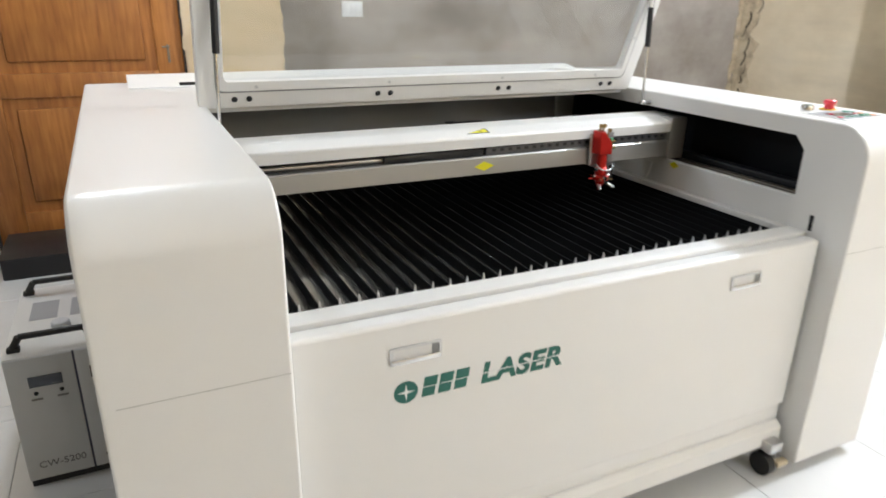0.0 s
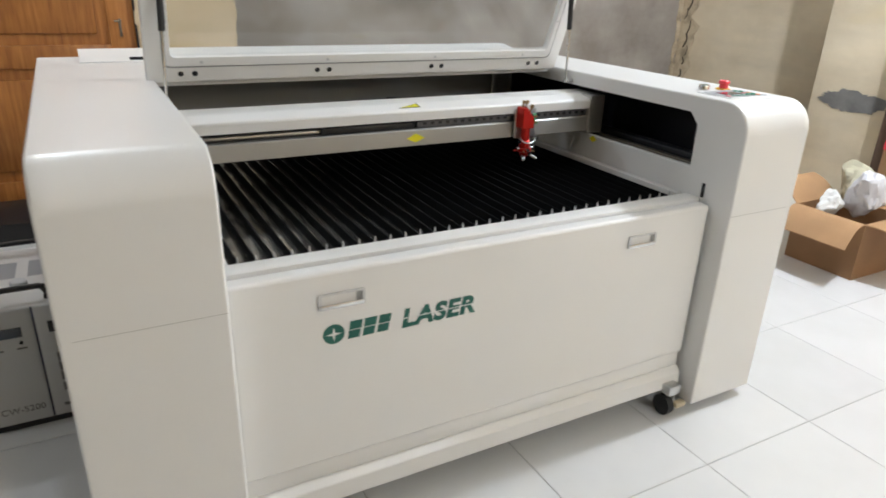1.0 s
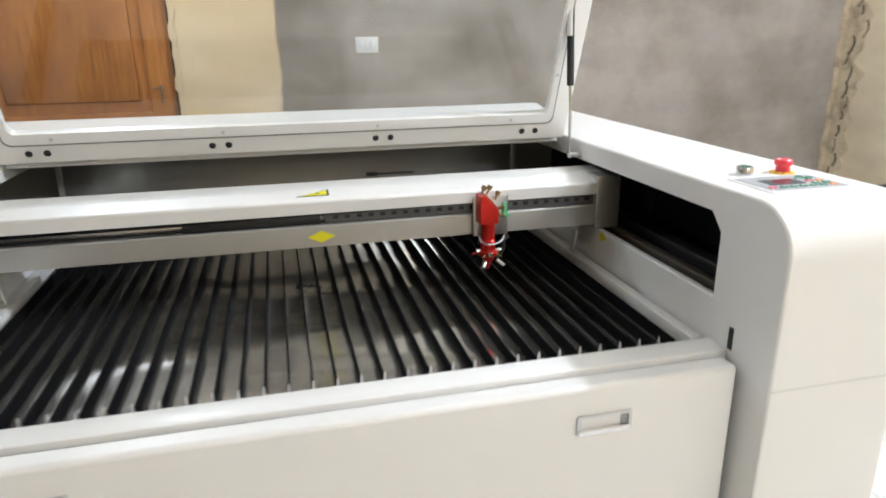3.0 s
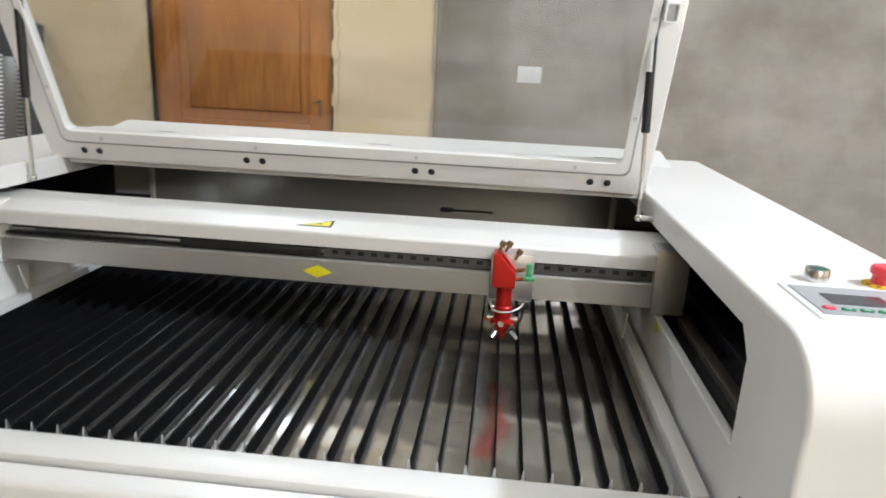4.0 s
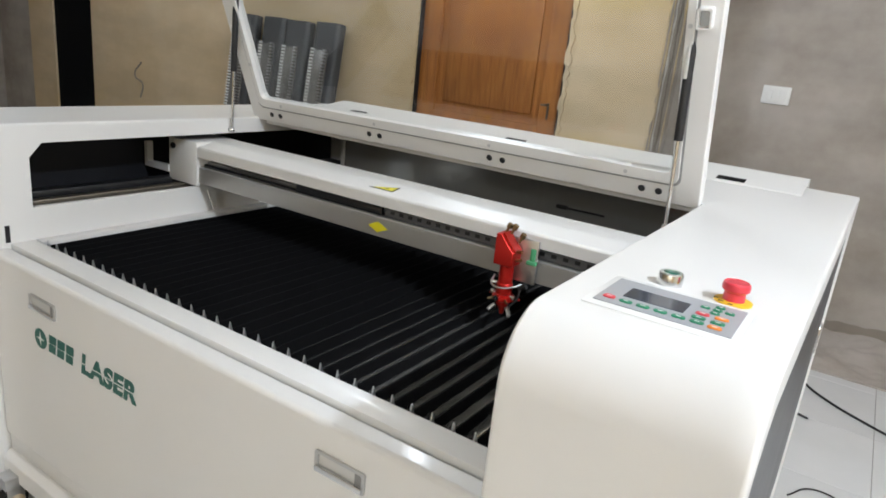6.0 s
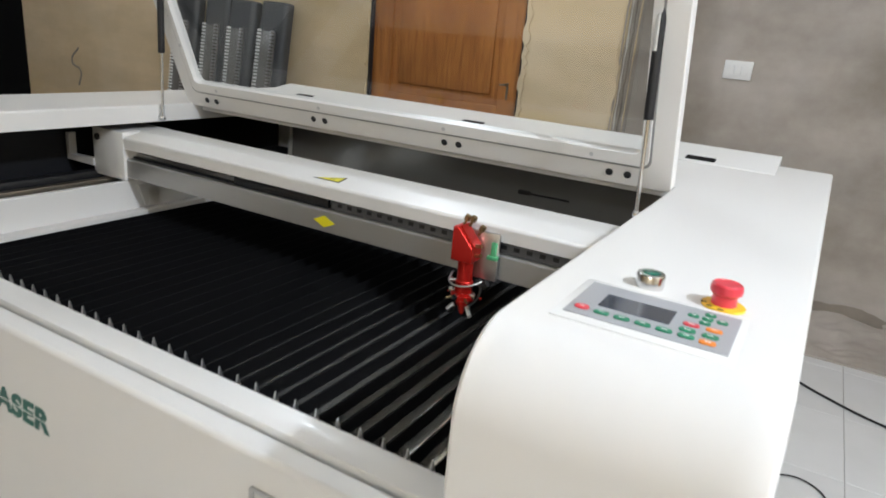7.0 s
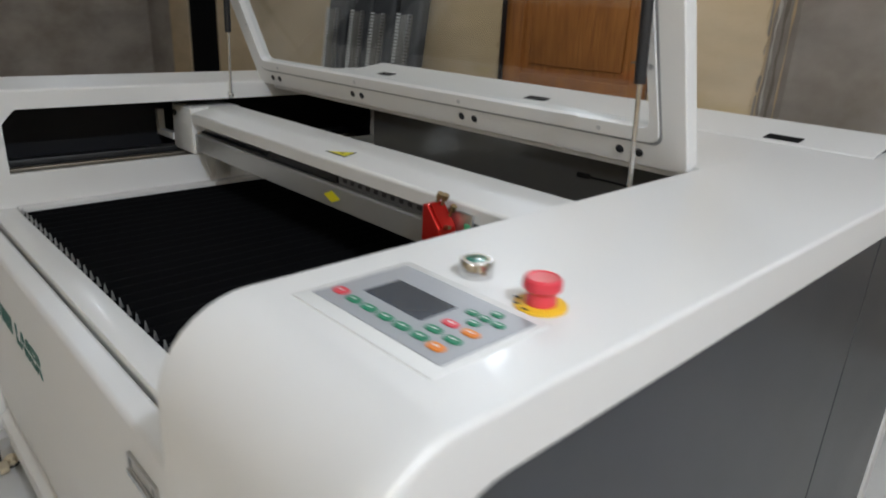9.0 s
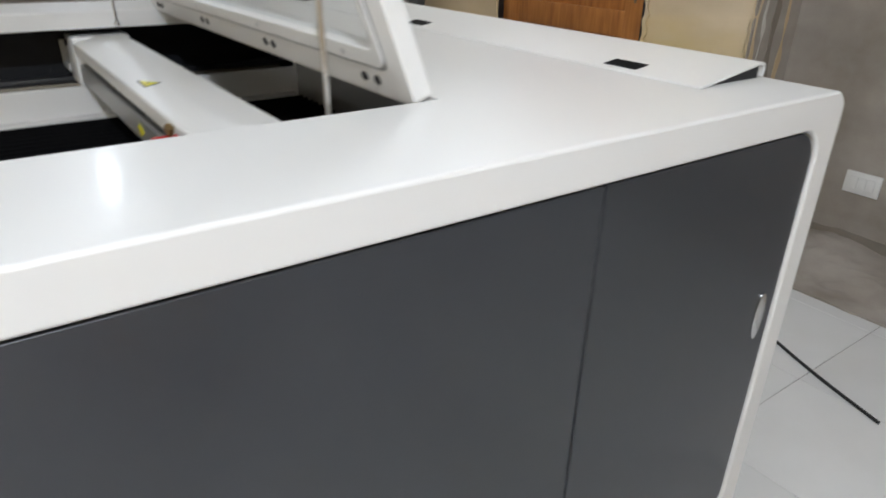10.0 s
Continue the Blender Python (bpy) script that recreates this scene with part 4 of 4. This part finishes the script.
for y in (CY0 + 0.045, CY1 - 0.055):
    bm = bmesh.new()
    tube(bm, (CX0 + 0.045, y, CZ + 0.042), (CX0 + 0.205, y, CZ + 0.042), 0.009, 12)
    for x, o in ((CX0 + 0.045, -0.018), (CX0 + 0.205, 0.018)):
        tube(bm, (x, y, CZ + 0.042), (x + o, y, CZ + 0.012), 0.010, 12)
        box(bm, x + o - 0.016, y - 0.011, CZ - 0.001, x + o + 0.016, y + 0.011, CZ + 0.014, 0.003)
    part("carry_handle", bm, CABLE, chiller, "black carry handle")
part("filler_cap", lathe([(0.026, 0), (0.026, 0.014), (0.022, 0.018)], (CX0 + 0.135, CY0 + 0.17, CZ), 20), CHILLER, chiller)
for x in (CX0 + 0.045, CX0 + 0.155):
    part("print", slab(x, CY0 + 0.24, CZ, x + 0.075, CY0 + 0.38, CZ + 0.0008), KEYGREY, chiller)
wirecurve("drain_hose", [(CX1 + 0.004, 1.0, 0.30), (CX1 + 0.010, 0.97, 0.2), (CX1 + 0.006, 0.93, 0.16)], 0.006, BRUSHED, chiller)

# low black box shape filling the dark area by the wooden door
crate = thing("low_black_box", "low black box shape on the tiled floor by the door", "crate")
bm = ring(bmesh.new(), rounded(-1.62, 2.62, -1.02, 3.05, (0.02,) * 4, 3), rounded(-1.605, 2.635, -1.035, 3.035, (0.015,) * 4, 3), lambda a, b: (a, b, 0.0), lambda a, b: (a, b, 0.10))
part("sides", bm, BLACK, crate)
part("bottom", slab(-1.61, 2.63, 0.0, -1.03, 3.04, 0.01), BLACK, crate)
part("lid", slab(-1.625, 2.615, 0.10, -1.015, 3.055, 0.112, 0.004), BLACK, crate)


# ---------- wrapped slats leaning on the back wall ----------
def bundle(x, tilt, top):
    t = thing("wrapped_bundle", "dark grey wrapped bundle with ribbed strip leaning on the wall", "bundle", group="bundles against the wall")
    m = pose(x, 2.83, 0.0, -7.0, tilt, 0)
    bm = prism(bmesh.new(), rounded(-0.122, -0.055, 0.122, 0.055, (0.04,) * 4, 4), lambda a, b: (a, b, 0.0), lambda a, b: (a * 0.98, b * 0.9, top))
    bm.transform(m)
    soft(part("wrapping", bm, TUBEDARK, t), 0.012, 2)
    bm = slab(-0.10, -0.066, 0.02, 0.055, -0.050, top - 0.20, 0.003)
    bm.transform(m)
    core = part("inner_strip", bm, TUBELIGHT, t, "light grey ribbed strip")
    for dx in (-0.080, 0.040):
        bm = bmesh.new()
        n = 34
        for k in range(n):
            z = 0.5 + (top - 0.68) * k / n
            box(bm, dx - 0.014, -0.080, z, dx + 0.014, -0.064, z + (top - 0.68) / n * 0.5)
        bm.transform(m)
        part("ribs", bm, PAPERWHITE if dx < 0 else BRUSHED, core)
    return t


for x, tilt, top in ((-3.27, 0.8, 1.47), (-2.95, 0.8, 1.465), (-2.70, 0.8, 1.455), (-2.415, 1.2, 1.46)):
    bundle(x, tilt, top)

# ---------- cardboard boxes by the right-hand wall ----------
carton = thing("open_carton", "open brown cardboard box with plastic bags inside", "box")
X0, X1, Y0, Y1, H = 2.41, 2.77, 0.42, 0.80, 0.305
T = 0.006
for x0, y0, x1, y1 in ((X0, Y0, X0 + T, Y1), (X1 - T, Y0, X1, Y1), (X0 + T, Y0, X1 - T, Y0 + T), (X0 + T, Y1 - T, X1 - T, Y1)):
    part("side", slab(x0, y0, 0.001, x1, y1, H), CARD, carton)
part("bottom", slab(X0 + T, Y0 + T, 0.001, X1 - T, Y1 - T, 0.008), CARD_IN, carton)


def flap(a, b, out, drop):
    """A flap hinged along a to b, reaching out sideways and dropping."""
    a, b, o = Vector(a), Vector(b), Vector(out)
    n = 5
    bm = bmesh.new()
    rows = []
    for k in range(n + 1):
        f = k / n
        p = o * f + Vector((0, 0, -drop * f * f + 0.02 * math.sin(f * 3)))
        q = (b - a) * 0.03 * f
        rows.append([a + p + q, b + p - q])
    top = [[bm.verts.new(v) for v in r] for r in rows]
    low = [[bm.verts.new(v - Vector((0, 0, 0.005))) for v in r] for r in rows]
    for k in range(n):
        bm.faces.new((top[k][0], top[k][1], top[k + 1][1], top[k + 1][0]))
        bm.faces.new((low[k][1], low[k][0], low[k + 1][0], low[k + 1][1]))
        bm.faces.new((top[k][0], top[k + 1][0], low[k + 1][0], low[k][0]))
        bm.faces.new((top[k + 1][1], top[k][1], low[k][1], low[k + 1][1]))
    bm.faces.new((top[0][1], top[0][0], low[0][0], low[0][1]))
    bm.faces.new((top[n][0], top[n][1], low[n][1], low[n][0]))
    return bm


part("flap", flap((X0, Y1, H), (X0, Y0, H), (-0.20, -0.05, 0.0), 0.09), CARD_IN, carton)
part("flap", flap((X0, Y0, H), (X1, Y0, H), (0.05, -0.20, -0.05), 0.03), CARD_IN, carton)
part("flap", flap((X1, Y1, H), (X0, Y1, H), (-0.02, 0.15, 0.10), 0.0), CARD_IN, carton)
part("flap", flap((X1, Y0, H), (X1, Y1, H), (0.16, 0.0, 0.09), 0.0), CARD_IN, carton)


def crumple(place, size, seed, rough=0.35):
    """A crumpled sheet: facets between creases, no two alike."""
    rnd = random.Random(seed)
    bm = bmesh.new()
    bmesh.ops.create_icosphere(bm, subdivisions=4, radius=1.0)
    cuts = [Vector((rnd.uniform(-1, 1), rnd.uniform(-1, 1), rnd.uniform(-1, 1))).normalized() for _ in range(26)]
    depth = [rnd.uniform(0.62, 0.95) for _ in cuts]
    for v in bm.verts:
        n = v.co.normalized()
        r = min([1.25] + [d / max(n.dot(c), 0.05) for c, d in zip(cuts, depth)])
        v.co = n * r * (1 + 0.45 * rough * noise.noise(n * 2.3 + Vector((seed, 0, 0)))) + Vector([rnd.uniform(-0.02, 0.02) for _ in range(3)])
    bm.transform(Matrix.Translation(place) @ Matrix.Diagonal((*size, 1)))
    return bm


def heap(name, place, size, seed, mat, label, category):
    return tagged(linked(name, crumple(place, size, seed), mat, 14), label, category)


heap("plastic_bag", (2.64, 0.58, 0.395), (0.115, 0.10, 0.165), 2, BAG, "crumpled white plastic bag in the open carton", "bag")
heap("crumpled_paper", (2.50, 0.66, 0.335), (0.068, 0.068, 0.075), 9, PAPERWHITE, "crumpled white packing foam in the open carton", "packing")
heap("plastic_wrap", (2.75, 0.66, 0.375), (0.16, 0.13, 0.15), 14, CLEARBAG, "yellowish clear plastic wrap in the open carton", "packing")
heap("dark_bag", (3.08, 0.42, 0.09), (0.15, 0.13, 0.075), 21, BLACK, "black plastic bag on the floor by the cartons", "bag")
heap("foil_wrap", (2.96, 0.48, 0.06), (0.10, 0.08, 0.06), 25, BRUSHED, "shiny crumpled foil on the floor by the cartons", "packing")


def big_carton(x0, y0, x1, y1, h, turn, label, bands, name="carton"):
    t = thing(name, label, "box", ((x0 + x1) / 2, (y0 + y1) / 2, 0))
    t.rotation_euler.z = radians(turn)
    a, b = (x1 - x0) / 2, (y1 - y0) / 2
    part("body", slab(-a, -b, 0, a, b, h, 0.008), CARD, t)
    for z in bands:
        part("tape", slab(-a - 0.0012, -b - 0.0012, z - 0.028, a + 0.0012, b + 0.0012, z + 0.028), TAPE, t, "red packing tape")
        for k in range(7):
            y = -b + 0.06 + k * (2 * b - 0.1) / 7
            part("tape_print", slab(-a - 0.0018, y, z - 0.008, -a - 0.001, y + 0.05, z + 0.008), painted("pale_tape_print", (0.75, 0.45, 0.42), 0.5), t)
    return t


tall = big_carton(3.45, 0.25, 3.86, 0.98, 1.75, 0, "tall brown cardboard box with red tape against the wall", (0.50, 1.12), "tall_carton")
for z in (0.62, 0.68, 0.74, 0.80, 0.98, 1.04):
    part("print", slab(-0.2065, 0.0, z, -0.2048, 0.05, z + 0.03), painted("dark_box_print", (0.10, 0.055, 0.03), 0.7), tall)
small = big_carton(3.40, 1.76, 3.86, 2.30, 0.42, 0, "small brown cardboard box with black top by the pilaster", ())
part("black_top", slab(-0.235, -0.275, 0.42, 0.235, 0.275, 0.445, 0.004), BLACK, small)
# Added panel for the tall carton's shaded side, with the shade in its brown.
lean = thing("carton_shade_panel", "dark brown panel standing in for the tall carton's shaded side", "board")
part("board", slab(3.52, 1.00, 0.0, 4.19, 1.07, 1.75, 0.004), cardboard("dark_brown_carton_shade", (0.13, 0.075, 0.045)), lean)

# power cable on the floor behind the machine
tagged(wirecurve("power_cable", [(0.60, 2.53, 0.006), (0.70, 2.483, 0.006), (0.876, 2.407, 0.006), (1.04, 2.348, 0.006), (1.10, 2.328, 0.006)], 0.0055, CABLE), "black power cable lying on the tiled floor", "cable")
tagged(wirecurve("extension_cable", [(0.98, 2.91, 0.006), (1.06, 2.70, 0.006), (1.147, 2.595, 0.006), (1.306, 2.475, 0.006), (1.44, 2.40, 0.006), (1.6, 2.345, 0.006), (2.0, 2.22, 0.006), (2.6, 2.12, 0.006)], 0.0055, CABLE), "black extension cable lying on tiles near the cement wall", "cable")
tagged(wirecurve("loose_cable", [(1.10, 1.66, 0.006), (1.17, 1.76, 0.006), (1.26, 1.74, 0.006), (1.30, 1.62, 0.006), (1.32, 1.4, 0.006)], 0.003, CABLE), "thin black cord curled on the tiled floor", "cable")

# ---------- tiled floor ----------
floor = structure("floor", slab(LEFT - 0.2, FRONT - 0.2, -0.12, RIGHT + 0.2, WALL + 0.2, -0.0025), GROUT, "floor of white glazed tiles with dirty grout")
bm = slab(-0.2491, -0.2491, -0.010, 0.2491, 0.2491, 0.0, 0.0014, 1)
first = linked("tile", bm, TILE)
first.parent = floor
first.location = (0.855, -0.498, 0)
spots = []
for i in range(-10, 7):
    for j in range(-4, 3):
        spots.append((0.855 + 0.5 * i, 0.002 + 0.5 * j))
    for j in range(3 if i > -2 else 4):
        spots.append((0.595 + 0.5 * i, 1.602 + 0.5 * j))
for x, y in spots:
    if (x, y) == (0.855, -0.498) or x > RIGHT + 0.24:
        continue
    t = new("tile", first.data)
    t.parent = floor
    t.location = (x, y, 0)
bm = slab(-0.2491, -0.0491, -0.010, 0.2491, 0.0491, 0.0, 0.0014, 1)
cut = linked("tile", bm, TILE)
cut.parent = floor
cut.location = (0.595, 1.302, 0)
for i in range(-10, 7):
    if i != 0 and 0.595 + 0.5 * i < RIGHT + 0.24:
        t = new("tile", cut.data)
        t.parent = floor
        t.location = (0.595 + 0.5 * i, 1.302, 0)
bm = slab(-0.2491, 0.0, -0.010, 0.2491, TILE_END - 2.853, 0.0, 0.0014, 1)
edge = linked("tile", bm, TILE)
edge.parent = floor
edge.location = (0.595, 2.853, 0)
for i in range(-1, 8):
    if i != 0:
        t = new("tile", edge.data)
        t.parent = floor
        t.location = (0.595 + 0.5 * i, 2.853, 0)


def rough_ground(x0, y0, x1, y1, nx, ny):
    """Lumpy bare mortar between the last tiles and the set-back wall."""
    bm = bmesh.new()
    rows = []
    for j in range(ny + 1):
        row = []
        for i in range(nx + 1):
            x, y, f = x0 + (x1 - x0) * i / nx, y0 + (y1 - y0) * j / ny, j / ny
            lump = 0.030 * noise.noise((x * 4.0, y * 5.0, 3.0)) + 0.022 * abs(noise.noise((x * 11.0, y * 13.0, 7.0)))
            row.append(bm.verts.new((x, y + (0.012 * noise.noise((x * 9.0, 0.0, 1.0)) if j == 0 else 0), max(0.001, 0.008 + 0.05 * f * f + lump * min(1, 6 * f)))))
        rows.append(row)
    for a, b in zip(rows, rows[1:]):
        for i in range(nx):
            bm.faces.new((a[i], a[i + 1], b[i + 1], b[i]))
    foot = [bm.verts.new((v.co.x, v.co.y, -0.012)) for v in rows[0]]
    for i in range(nx):
        bm.faces.new((foot[i], foot[i + 1], rows[0][i + 1], rows[0][i]))
    return bm


structure("ground_strip", rough_ground(EDGE + 0.006, TILE_END, RIGHT, BARE, 220, 30), CEMENT, "rough bare mortar strip along the cement wall")
bm = bmesh.new()
for i in range(-17, 7):
    for j in range(-7, 7):
        x, y = 0.855 + 0.5 * i, 0.002 + 0.5 * j
        if i < -10 or j < -4:
            box(bm, x - 0.2491, y - 0.2491, -0.010, x + 0.2491, y + 0.2491, 0.0)
rest = part("far_tiles", bm, TILE, floor)
tagged(rest, kind="stuff")
